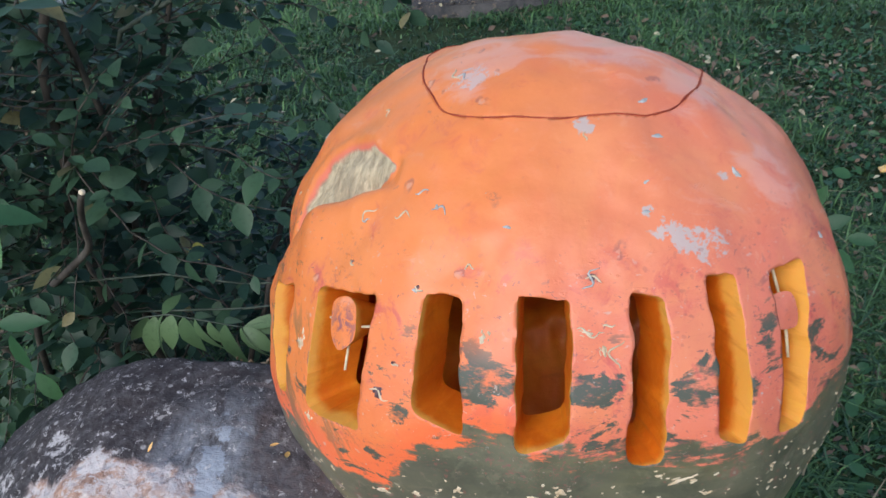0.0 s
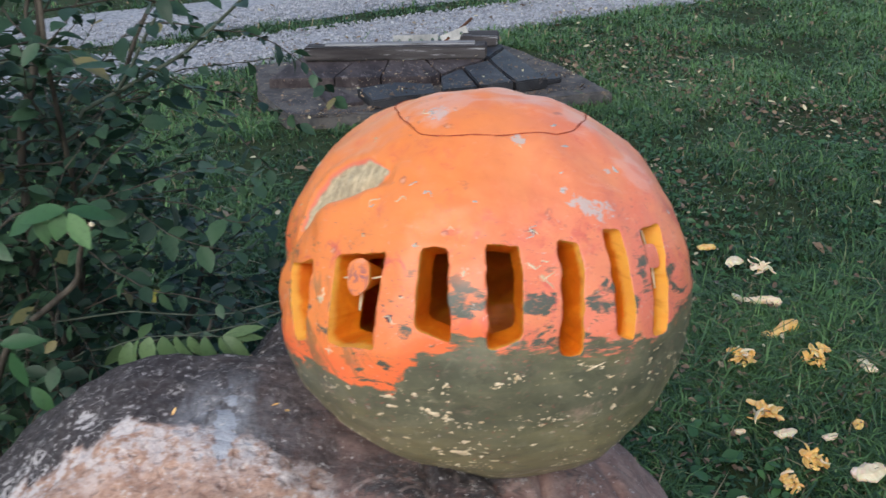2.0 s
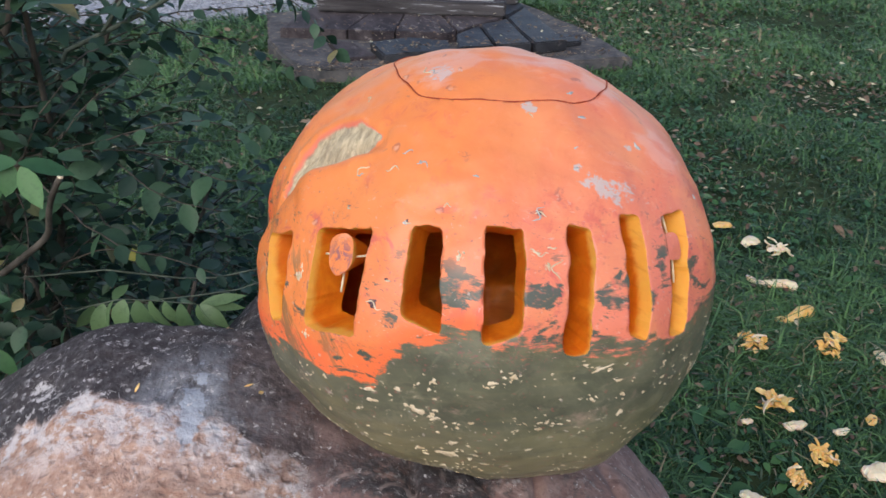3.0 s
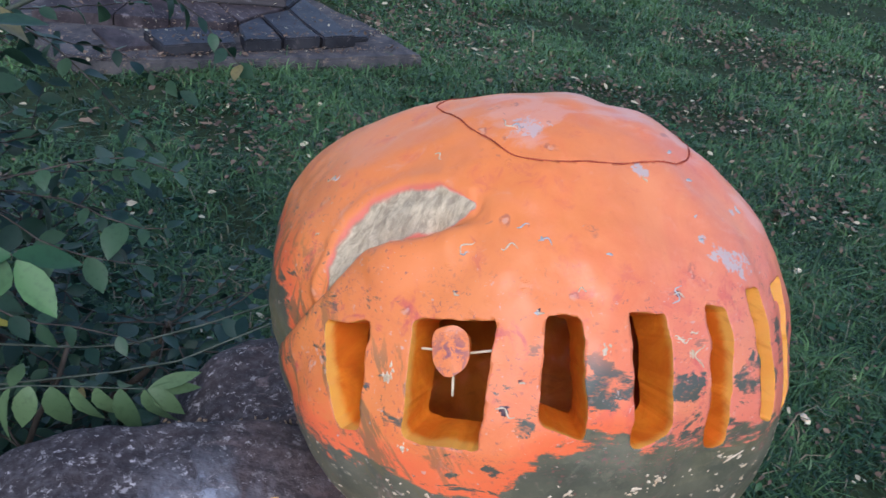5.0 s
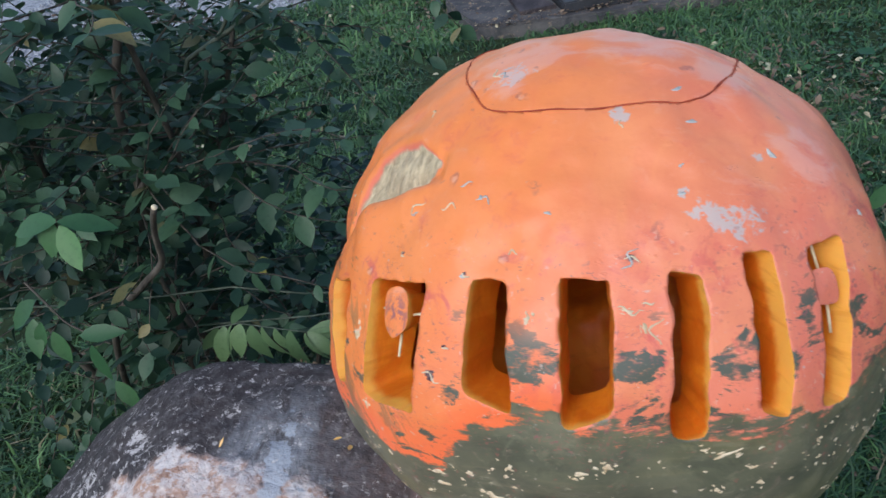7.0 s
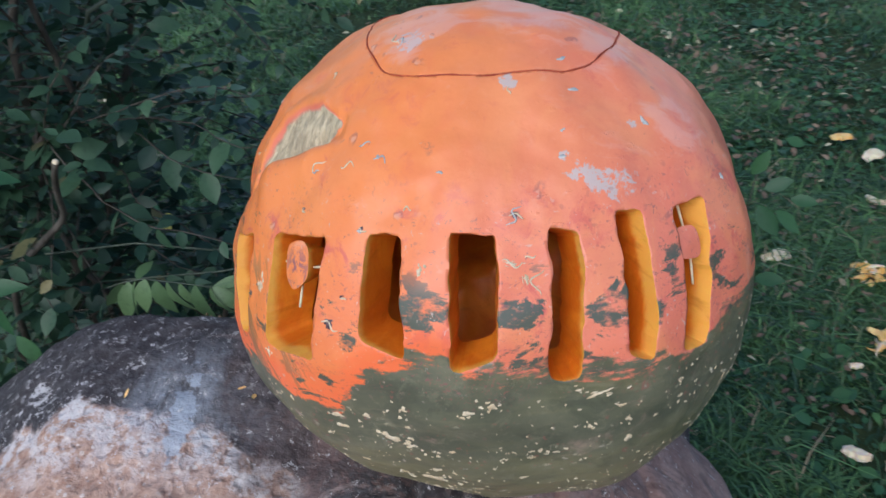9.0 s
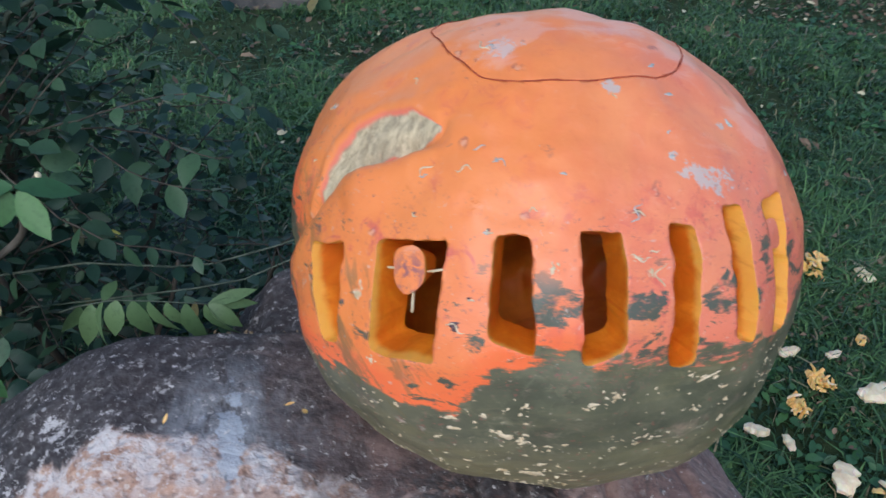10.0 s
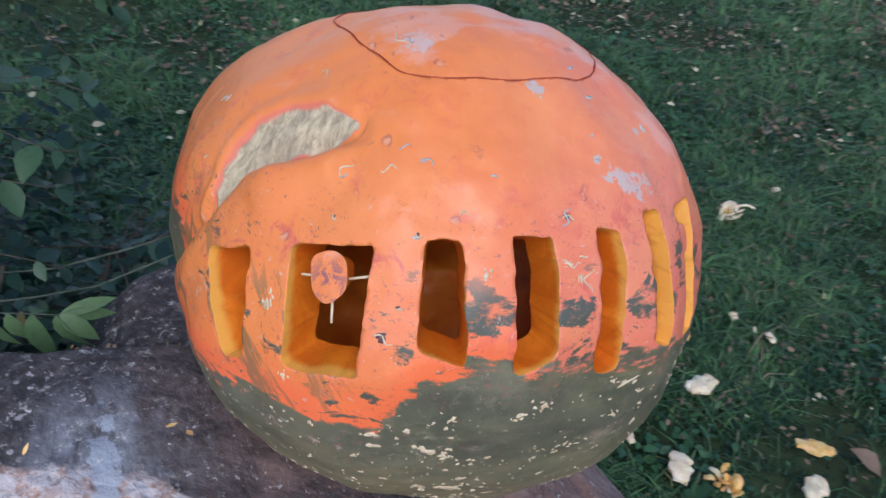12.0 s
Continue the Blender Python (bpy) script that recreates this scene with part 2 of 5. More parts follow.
    flank = m.math("MULTIPLY", m.step(x, -0.125, -0.20), m.math("MULTIPLY", m.step(z, 0.105, 0.06), m.step(z, -0.09, -0.03)))
    c = m.mix(m.math("MULTIPLY", m.math("MULTIPLY", m.step(ribs, 0.54, 0.61), flank), 0.7), c, (0.150, 0.128, 0.060))
    rim = m.noise(m.scaled(p, (60, 60, 7)), 1.0, 5, 0.65, 0.8)
    c = m.mix(m.math("MULTIPLY", m.math("MULTIPLY", m.step(rim, 0.52, 0.62), m.step(y, -0.055, 0.0)), m.math("MULTIPLY", m.step(z, 0.13, 0.06), 0.8)), c, (0.15, 0.13, 0.065))
    # pale corky flecks, mostly low down
    cell = m.cells(m.scaled(m.warped(p, 60.0, 0.016), (52, 52, 120)), 1.0)
    fleck = m.math("MULTIPLY", m.step(cell["Distance"], 0.30, 0.17), m.step(m.noise(p, 12.0, 3, 0.6), 0.52, 0.60))
    fleck = m.math("MULTIPLY", fleck, m.step(m.noise(p, 170.0, 3, 0.7), 0.44, 0.60))
    c = m.mix(m.math("MULTIPLY", fleck, m.math("MULTIPLY", m.step(z, 0.03, -0.03), 0.8)), c, (0.50, 0.43, 0.30))
    # grey worn patch on the shoulder, drawn out along the flank
    scuff = m.near(p, tuple(float(v) * 0.254 for v in way(35, 38.8)), 0.030)
    for a, e, rad in ((38.5, 38.2, 0.028), (31.5, 41.2, 0.022), (28.6, 43.6, 0.020), (26.6, 46.8, 0.012), (43.4, 39.4, 0.010), (45.2, 37.6, 0.011), (47.0, 35.8, 0.011), (48.6, 34.2, 0.009), (56, 44, 0.014), (52, 47, 0.012), (20, 66, 0.02), (-60, 76, 0.03)):
        scuff = m.math("MAXIMUM", scuff, m.near(p, tuple(float(v) * 0.254 for v in way(a, e)), rad))
    torn = m.math("ADD", m.math("MULTIPLY", m.noise(m.warped(p, 40.0, 0.014), 66.0, 6, 0.70, 0.6), 0.65), m.math("MULTIPLY", m.noise(p, 190.0, 4, 0.7), 0.35))
    scuff = m.step(m.math("ADD", m.math("MULTIPLY", scuff, 0.20), torn), 0.640, 0.690)
    c = m.mix(m.math("MULTIPLY", scuff, 0.75), c, (0.47, 0.47, 0.45))
    # bruises, and pale sky sheen on the top painted into the colour
    bruise = m.math("MULTIPLY", m.near(p, tuple(float(v) * 0.258 for v in way(-43.5, 22)), 0.028), m.step(m.noise(p, 95.0, 5, 0.7, 0.6), 0.50, 0.57))
    c = m.mix(m.math("MULTIPLY", bruise, 0.8), c, (0.20, 0.085, 0.13))
    top_sheen = m.near(p, (-0.045, 0.0, 0.25), 0.075)
    for place, rad in (((0.06, 0.02, 0.255), 0.09), ((-0.06, -0.035, 0.235), 0.04), ((0.12, -0.03, 0.225), 0.05), ((0.17, -0.09, 0.17), 0.05)):
        top_sheen = m.math("MAXIMUM", top_sheen, m.near(p, place, rad))
    top_sheen = m.step(m.math("ADD", m.math("MULTIPLY", top_sheen, 0.28), m.noise(m.scaled(p, (18, 34, 20)), 1.0, 6, 0.68, 0.8)), 0.60, 0.78)
    c = m.mix(m.math("MULTIPLY", top_sheen, 0.38), c, (0.74, 0.45, 0.37))
    # specks and nicks
    torn_p = m.warped(p, 42.0, 0.030)
    nick = m.cells(m.scaled(torn_p, (52, 52, 66)), 1.0)
    speck = m.math("MULTIPLY", m.step(m.math("ADD", nick["Distance"], m.math("MULTIPLY", m.math("SUBTRACT", m.noise(p, 140.0, 3), 0.5), 0.25)), 0.16, 0.09), m.step(m.noise(p, 17.0, 2), 0.53, 0.60))
    c = m.mix(m.math("MULTIPLY", speck, 0.35), c, (0.30, 0.11, 0.11))
    wart = m.cells(m.scaled(torn_p, (30, 30, 36)), 1.0)
    spot = m.math("MULTIPLY", m.step(wart["Distance"], 0.13, 0.08), m.step(m.noise(p, 9.0, 2), 0.50, 0.58))
    ring = m.math("SUBTRACT", m.step(wart["Distance"], 0.22, 0.15), m.step(wart["Distance"], 0.14, 0.08))
    ragged2 = m.step(m.noise(p, 120.0, 4, 0.7), 0.42, 0.58)
    c = m.mix(m.math("MULTIPLY", m.math("MULTIPLY", spot, ragged2), 0.4), c, (0.55, 0.47, 0.40))
    c = m.mix(m.math("MULTIPLY", m.math("MULTIPLY", ring, m.math("MULTIPLY", ragged2, m.step(m.noise(p, 9.0, 2), 0.50, 0.58))), 0.6), c, (0.30, 0.10, 0.09))
    dots = m.cells(m.scaled(m.warped(p, 90.0, 0.012), (105, 105, 125)), 1.0)
    dot = m.math("MULTIPLY", m.step(dots["Distance"], 0.24, 0.12), m.step(m.noise(p, 24.0, 3), 0.45, 0.56))
    c = m.mix(m.math("MULTIPLY", dot, m.math("MULTIPLY", m.step(z, 0.20, 0.13), 0.4)), c, (0.36, 0.10, 0.09))
    chip = m.cells(m.scaled(m.warped(p, 55.0, 0.030), (50, 50, 70)), 1.0)
    chipped = m.step(m.math("ADD", chip["Distance"], m.math("MULTIPLY", m.math("SUBTRACT", m.noise(p, 110.0, 4, 0.7), 0.5), 0.5)), 0.15, 0.09)
    chipped = m.math("MULTIPLY", chipped, m.step(m.noise(m.scaled(p, (1, 1, 1)), 15.0, 2), 0.53, 0.58))
    c = m.mix(m.math("MULTIPLY", chipped, m.math("MULTIPLY", m.step(z, 0.19, 0.12), 0.5)), c, (0.60, 0.50, 0.43))
    mark = m.noise(m.scaled(m.warped(p, 50.0, 0.02), (105, 105, 140)), 1.0, 4, 0.72)
    zone = m.math("MULTIPLY", m.step(z, 0.19, 0.13), m.step(z, 0.0, 0.03))
    c = m.mix(m.math("MULTIPLY", m.math("MULTIPLY", m.step(mark, 0.63, 0.67), zone), 0.75), c, (0.26, 0.095, 0.10))
    c = m.mix(m.math("MULTIPLY", m.math("MULTIPLY", m.step(mark, 0.36, 0.32), zone), 0.65), c, (0.66, 0.47, 0.40))
    # purple grime and dry brush marks in the band of the carving
    brush = m.noise(m.combine(m.math("MULTIPLY", az, 260.0), m.math("MULTIPLY", z, 330.0), m.math("MULTIPLY", x, 20.0)), 1.0, 5, 0.72, 1.2)
    where = m.math("MULTIPLY", m.step(z, 0.17, 0.12), m.math("MULTIPLY", m.step(z, 0.0, 0.035), m.step(m.noise(p, 13.0, 3), 0.42, 0.60)))
    c = m.mix(m.math("MULTIPLY", m.math("MULTIPLY", m.step(brush, 0.55, 0.66), where), 0.65), c, (0.36, 0.095, 0.105))
    c = m.mix(m.math("MULTIPLY", m.math("MULTIPLY", m.step(brush, 0.36, 0.28), where), 0.55), c, (0.74, 0.45, 0.38))
    # cork in the fold
    scar = m.attr("scar")
    blush = m.math("MULTIPLY", m.step(scar, 0.34, 0.47), 0.7)
    c = m.mix(blush, c, (0.70, 0.16, 0.13))
    scar = m.step(m.math("ADD", scar, m.math("MULTIPLY", m.math("SUBTRACT", m.noise(p, 60.0, 4), 0.5), 0.22)), 0.45, 0.55)
    cork = m.mix(m.step(m.noise(m.scaled(p, (95, 150, 42)), 1.0, 6, 0.72, 0.4), 0.34, 0.66), (0.32, 0.25, 0.155), (0.64, 0.53, 0.34))
    cork = m.mix(m.math("MULTIPLY", m.step(m.noise(p, 28.0, 3), 0.45, 0.65), 0.30), cork, (0.36, 0.31, 0.23))
    c = m.mix(scar, c, cork)
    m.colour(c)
    m.set(m.bsdf.inputs["Roughness"], m.math("ADD", 0.27, m.math("MULTIPLY", mid, 0.25)))
    relief = m.math("ADD", m.math("MULTIPLY", m.noise(p, 60.0, 5, 0.6), 0.5), m.math("MULTIPLY", fleck, 0.5))
    relief = m.math("ADD", relief, m.math("MULTIPLY", m.math("MULTIPLY", scar, m.noise(m.scaled(p, (95, 150, 42)), 1.0, 4)), 3.0))
    m.bump(relief, 0.35, 0.003)
    return m.mat


def flesh_material(name, a, b, rough, rim=None):
    m = Nodes(name, rough, 0.4)
    p = m.coord()
    n = m.noise(p, 17.0, 6, 0.65, 0.8)
    c = m.mix(m.step(n, 0.36, 0.66), a, b)
    if rim:
        # freshest and palest just under the rind
        away = m.tree.nodes.new("ShaderNodeVectorMath")
        away.operation = "LENGTH"
        m.set(away.inputs[0], p)
        depth = m.math("ADD", away.outputs["Value"], m.math("MULTIPLY", m.split(p)[2], 0.165))
        depth = m.math("ADD", depth, m.math("MULTIPLY", m.math("SUBTRACT", n, 0.5), 0.02))
        c = m.mix(m.math("MULTIPLY", m.step(depth, 0.262, 0.273), 0.75), c, rim)
    c = m.mix(m.math("MULTIPLY", m.step(m.noise(m.scaled(p, (20, 20, 90)), 1.0, 4, 0.6), 0.55, 0.75), 0.4), c, tuple(v * 0.62 for v in a))
    m.colour(c)
    m.bsdf.inputs["Subsurface Weight"].default_value = 0.3
    m.bsdf.inputs["Subsurface Radius"].default_value = (0.02, 0.007, 0.002)
    m.bump(m.noise(p, 90.0, 4, 0.65), 0.4, 0.002)
    return m.mat


def rock_material():
    m = Nodes("sandstone", 0.82, 0.3)
    p = m.coord("Object")
    x, y, z = m.split(p)
    big = m.noise(p, 4.2, 6, 0.6, 0.6)
    mid = m.noise(p, 17.0, 6, 0.65, 0.4)
    fine = m.noise(p, 90.0, 5, 0.7)
    c = m.mix(m.step(mid, 0.3, 0.7), (0.165, 0.098, 0.088), (0.315, 0.208, 0.182))
    # pale worn sandstone low on the near face, with a chalky border
    reach = m.near(m.scaled(p, (0.8, 1.0, 0.5)), (-0.270, 0.545, 0.41), 0.375)
    reach = m.math("ADD", reach, m.math("MULTIPLY", m.math("SUBTRACT", mid, 0.5), 0.55))
    reach = m.math("ADD", reach, m.math("MULTIPLY", m.math("SUBTRACT", big, 0.5), 0.5))
    pale = m.step(reach, 0.30, 0.40)
    c = m.mix(pale, c, m.mix(m.step(fine, 0.35, 0.65), (0.36, 0.205, 0.145), (0.53, 0.350, 0.265)))
    border = m.math("MULTIPLY", m.math("SUBTRACT", pale, m.step(reach, 0.46, 0.78)), m.step(m.noise(p, 48.0, 5, 0.72), 0.42, 0.55))
    c = m.mix(m.math("MULTIPLY", border, 0.85), c, (0.66, 0.61, 0.60))
    # grains and pits in the bare stone
    pit = m.math("MULTIPLY", m.step(m.noise(m.warped(p, 60.0, 0.01), 120.0, 4, 0.75), 0.57, 0.64), pale)
    c = m.mix(m.math("MULTIPLY", pit, 0.6), c, (0.17, 0.105, 0.085))
    grain = m.math("MULTIPLY", m.step(m.cells(m.warped(p, 80.0, 0.01), 95.0)["Distance"], 0.30, 0.16), m.math("MULTIPLY", pale, m.step(mid, 0.44, 0.56)))
    c = m.mix(m.math("MULTIPLY", grain, 0.75), c, (0.68, 0.60, 0.54))
    # dark lichen crust
    crust = m.math("ADD", m.math("MULTIPLY", m.near(p, (-0.28, 0.98, 0.86), 0.30), 0.50), m.math("MULTIPLY", big, 1.5))
    crust = m.math("ADD", crust, m.math("MULTIPLY", m.near(p, (-0.72, 0.85, 0.66), 0.55), 0.30))
    crust = m.math("ADD", crust, m.math("MULTIPLY", m.near(p, (-0.05, 1.20, 0.80), 0.35), 0.5))
    crust = m.math("SUBTRACT", m.math("ADD", crust, m.math("MULTIPLY", m.math("SUBTRACT", fine, 0.5), 0.5)), 0.19)
    crust = m.math("MULTIPLY", m.step(crust, 0.50, 0.66), m.math("SUBTRACT", 1.0, m.math("MULTIPLY", pale, 0.9)))
    c = m.mix(m.math("MULTIPLY", crust, 0.92), c, m.mix(m.step(fine, 0.4, 0.7), (0.020, 0.021, 0.024), (0.078, 0.078, 0.083)))
    blue = m.math("MULTIPLY", m.near(p, (-0.22, 0.80, 0.85), 0.13), m.step(m.noise(m.scaled(p, (40, 14, 14)), 1.0, 5, 0.65, 0.5), 0.36, 0.62))
    c = m.mix(m.math("MULTIPLY", blue, 0.6), c, (0.34, 0.36, 0.40))
    fleck = m.math("MULTIPLY", m.step(m.cells(p, 70.0)["Distance"], 0.28, 0.14), m.step(mid, 0.52, 0.62))
    fleck = m.math("ADD", fleck, m.math("MULTIPLY", m.step(m.noise(p, 62.0, 6, 0.80, 0.3), 0.585, 0.615), 0.9), True)
    c = m.mix(m.math("MULTIPLY", m.math("MULTIPLY", fleck, 0.7), m.math("ADD", 0.25, m.math("MULTIPLY", crust, 0.75))), c, (0.46, 0.44, 0.43))
    # thin beds weathered along the stone
    beds = m.noise(m.combine(m.math("MULTIPLY", x, 8.0), m.math("MULTIPLY", y, 26.0), m.math("MULTIPLY", z, 40.0)), 1.0, 5, 0.68, 1.6)
    c = m.mix(m.math("MULTIPLY", m.step(beds, 0.52, 0.62), m.math("MULTIPLY", m.step(x, -0.34, -0.10), 0.32)), c, (0.070, 0.048, 0.046))
    c = m.mix(m.math("MULTIPLY", m.step(beds, 0.44, 0.36), m.math("MULTIPLY", m.step(x, -0.34, -0.10), 0.35)), c, (0.30, 0.22, 0.20))
    drip = m.near(m.scaled(m.warped(p, 25.0, 0.02), (4.0, 1.0, 1.0)), (-0.92, 0.79, 0.845), 0.10)
    drip = m.step(m.math("ADD", m.math("MULTIPLY", drip, 0.25), m.noise(p, 48.0, 5, 0.7)), 0.60, 0.68)
    c = m.mix(m.math("MULTIPLY", drip, m.math("MULTIPLY", m.near(p, (-0.23, 0.79, 0.85), 0.14), 0.75)), c, (0.36, 0.40, 0.46))
    # brown shade between the crust and the pumpkin's foot, painted into the stone
    foot_shade = m.math("MAXIMUM", m.near(p, (-0.08, 0.86, 0.83), 0.21), m.near(p, (-0.10, 0.76, 0.81), 0.11))
    foot_shade = m.step(m.math("ADD", m.math("MULTIPLY", foot_shade, 0.45), m.math("MULTIPLY", mid, 0.7)), 0.50, 0.68)
    c = m.mix(m.math("MULTIPLY", foot_shade, 0.55), c, m.mix(m.step(fine, 0.35, 0.65), (0.060, 0.042, 0.042), (0.125, 0.090, 0.086)))
    # rusty and pale mineral mottling on the bare near edge
    bare = m.math("MULTIPLY", m.step(x, -0.22, -0.05), m.step(y, 0.80, 0.66))
    c = m.mix(m.math("MULTIPLY", m.math("MULTIPLY", m.step(m.noise(p, 19.0, 6, 0.70, 0.8), 0.52, 0.64), bare), 0.55), c, (0.47, 0.36, 0.325))
    c = m.mix(m.math("MULTIPLY", m.math("MULTIPLY", m.step(m.noise(p, 27.0, 5, 0.70, 0.8), 0.47, 0.36), bare), 0.60), c, (0.115, 0.060, 0.052))
    # chalky scrapes: one bold spot and many chips on the crust
    chalk = m.near(p, (-0.367, 0.902, 0.862), 0.024)
    for q, rad in (((-0.348, 0.910, 0.865), 0.014), ((-0.42, 0.84, 0.83), 0.05), ((-0.50, 0.78, 0.78), 0.10), ((-0.46, 0.68, 0.77), 0.09), ((-0.60, 0.72, 0.72), 0.12), ((-0.36, 0.80, 0.84), 0.05)):
        chalk = m.math("MAXIMUM", chalk, m.near(p, q, rad))
    chalk = m.step(m.math("ADD", m.math("MULTIPLY", chalk, 0.10), m.noise(p, 80.0, 6, 0.80, 0.2)), 0.605, 0.632)
    c = m.mix(m.math("MULTIPLY", chalk, 0.8), c, (0.55, 0.52, 0.51))
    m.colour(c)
    pits = m.math("MULTIPLY", m.step(m.cells(m.warped(p, 40.0, 0.02), 48.0)["Distance"], 0.45, 0.15), pale)
    relief = m.math("ADD", m.math("MULTIPLY", mid, 1.0), m.math("MULTIPLY", m.noise(p, 42.0, 3, 0.6), 0.5))
    relief = m.math("ADD", relief, m.math("ADD", m.math("MULTIPLY", fine, 0.22), m.math("MULTIPLY", pits, -0.35)))
    m.bump(relief, 0.8, 0.008)
    return m.mat


def leaf_material(name, dark, light, turned, share):
    m = Nodes(name, 0.48, 0.4)
    tone = m.attr("tone")
    p = m.coord()
    c = m.mix(tone, dark, light)
    c = m.mix(m.step(m.attr("turn"), 1.0 - share, 1.0 - share + 0.04), c, turned)
    c = m.mix(m.math("MULTIPLY", m.step(m.noise(p, 140.0, 3), 0.5, 0.7), 0.25), c, tuple(0.5 * v for v in dark))
    m.colour(c)
    m.bsdf.inputs["Transmission Weight"].default_value = 0.0
    out = m.tree.nodes["Material Output"]
    tr = m.tree.nodes.new("ShaderNodeBsdfTranslucent")
    m.set(tr.inputs[0], c)
    mx = m.tree.nodes.new("ShaderNodeMixShader")
    mx.inputs[0].default_value = 0.22
    m.tree.links.new(m.bsdf.outputs[0], mx.inputs[1])
    m.tree.links.new(tr.outputs[0], mx.inputs[2])
    m.tree.links.new(mx.outputs[0], out.inputs[0])
    m.bump(m.noise(p, 160.0, 2), 0.2, 0.001)
    return m.mat


def plain_material(name, a, b, scale, rough=0.8, spec=0.3, stretch=(1, 1, 1), bump=0.4, metal=0.0, c3=None):
    m = Nodes(name, rough, spec)
    p = m.scaled(m.coord(), stretch)
    n = m.noise(p, scale, 6, 0.62, 0.4)
    f = m.noise(p, scale * 6, 4, 0.7)
    c = m.mix(m.step(n, 0.32, 0.68), a, b)
    if c3:
        c = m.mix(m.step(m.noise(p, scale * 2.3, 5, 0.7), 0.56, 0.68), c, c3)
    c = m.mix(m.math("MULTIPLY", m.step(f, 0.5, 0.75), 0.35), c, tuple(0.45 * v for v in a))
    m.colour(c)
    m.bsdf.inputs["Metallic"].default_value = metal
    m.bump(m.math("ADD", n, m.math("MULTIPLY", f, 0.4)), bump, 0.004)
    return m.mat


def ground_material():
    m = Nodes("turf_soil", 0.95, 0.1)
    p = m.coord()
    big = m.noise(p, 1.3, 5, 0.6)
    mid = m.noise(p, 14.0, 6, 0.7)
    c = m.mix(m.step(mid, 0.3, 0.7), (0.021, 0.033, 0.016), (0.044, 0.066, 0.029))
    c = m.mix(m.math("MULTIPLY", m.step(big, 0.56, 0.72), 0.35), c, (0.055, 0.046, 0.026))
    m.colour(c)
    m.bump(mid, 0.6, 0.02)
    return m.mat


SKIN = skin_material()
DRIED = plain_material("dried_cut", (0.26, 0.040, 0.024), (0.42, 0.085, 0.040), 40.0, 0.8, 0.2)
FLESH = flesh_material("pumpkin_flesh", (0.62, 0.140, 0.005), (0.77, 0.235, 0.012), 0.5, (0.86, 0.46, 0.085))
PULP = flesh_material("pumpkin_pulp", (0.66, 0.150, 0.014), (0.78, 0.24, 0.022), 0.45)
SCRAP = flesh_material("scrap_flesh", (0.66, 0.52, 0.33), (0.80, 0.71, 0.54), 0.55)
SCRAP_ORANGE = flesh_material("scrap_orange", (0.68, 0.38, 0.10), (0.78, 0.57, 0.26), 0.55)
ROCK = rock_material()
GRASS = leaf_material("grass_blade", (0.016, 0.054, 0.025), (0.138, 0.270, 0.092), (0.30, 0.25, 0.15), 0.06)
SHRUB_LEAF = leaf_material("shrub_leaf", (0.011, 0.035, 0.025), (0.064, 0.134, 0.068), (0.26, 0.22, 0.09), 0.035)
FROND_LEAF = leaf_material("frond_leaf", (0.060, 0.120, 0.050), (0.170, 0.270, 0.120), (0.2, 0.3, 0.1), 0.0)
# dark blue-green leaf with the deep shade behind the boulder put into its colour
SHADED_LEAF = leaf_material("shaded_leaf", (0.010, 0.034, 0.026), (0.034, 0.085, 0.058), (0.2, 0.2, 0.1), 0.0)
BRIGHT_LEAF = leaf_material("bright_leaf", (0.028, 0.090, 0.038), (0.085, 0.200, 0.062), (0.2, 0.3, 0.1), 0.0)
DEAD_LEAF = leaf_material("dead_leaf", (0.095, 0.060, 0.042), (0.330, 0.230, 0.150), (0.62, 0.55, 0.36), 0.12)
BARK = plain_material("bark", (0.046, 0.040, 0.033), (0.105, 0.092, 0.076), 30.0, 0.85, 0.2, (1, 1, 0.2))
CANE = plain_material("green_bark", (0.045, 0.062, 0.045), (0.105, 0.125, 0.095), 30.0, 0.75, 0.3, (1, 1, 0.2))
SOIL = ground_material()
GRAVEL = plain_material("gravel", (0.19, 0.20, 0.225), (0.43, 0.445, 0.475), 26.0, 0.9, 0.2, bump=0.9, c3=(0.17, 0.155, 0.15))
CONCRETE = plain_material("old_concrete", (0.050, 0.050, 0.055), (0.115, 0.108, 0.105), 9.0, 0.9, 0.2, bump=0.9, c3=(0.25, 0.19, 0.135))
SLATE = plain_material("slate", (0.013, 0.014, 0.018), (0.040, 0.040, 0.046), 7.0, 0.55, 0.4, bump=0.7, c3=(0.085, 0.075, 0.075))
SHALE = plain_material("brown_shale", (0.026, 0.020, 0.023), (0.082, 0.067, 0.068), 9.0, 0.8, 0.3, (1, 0.35, 1), 0.8, c3=(0.19, 0.165, 0.16))
BEAM = plain_material("bleached_timber", (0.026, 0.023, 0.024), (0.085, 0.078, 0.080), 11.0, 0.85, 0.2, (0.08, 1, 1), 0.8, c3=(0.42, 0.43, 0.45))
BLEACHED = plain_material("bleached_batten", (0.16, 0.16, 0.165), (0.36, 0.37, 0.39), 9.0, 0.85, 0.2, (0.06, 1, 1), 0.8, c3=(0.07, 0.065, 0.065))
ZINC = plain_material("galvanised_steel", (0.20, 0.205, 0.20), (0.33, 0.335, 0.325), 12.0, 0.5, 0.4, metal=0.4)
RUST = plain_material("rusted_steel", (0.11, 0.045, 0.025), (0.22, 0.085, 0.04), 25.0, 0.85, 0.3, metal=0.2)
SCUFF = plain_material("grey_scuff", (0.34, 0.355, 0.35), (0.52, 0.53, 0.51), 120.0, 0.8, 0.2, bump=0.3)
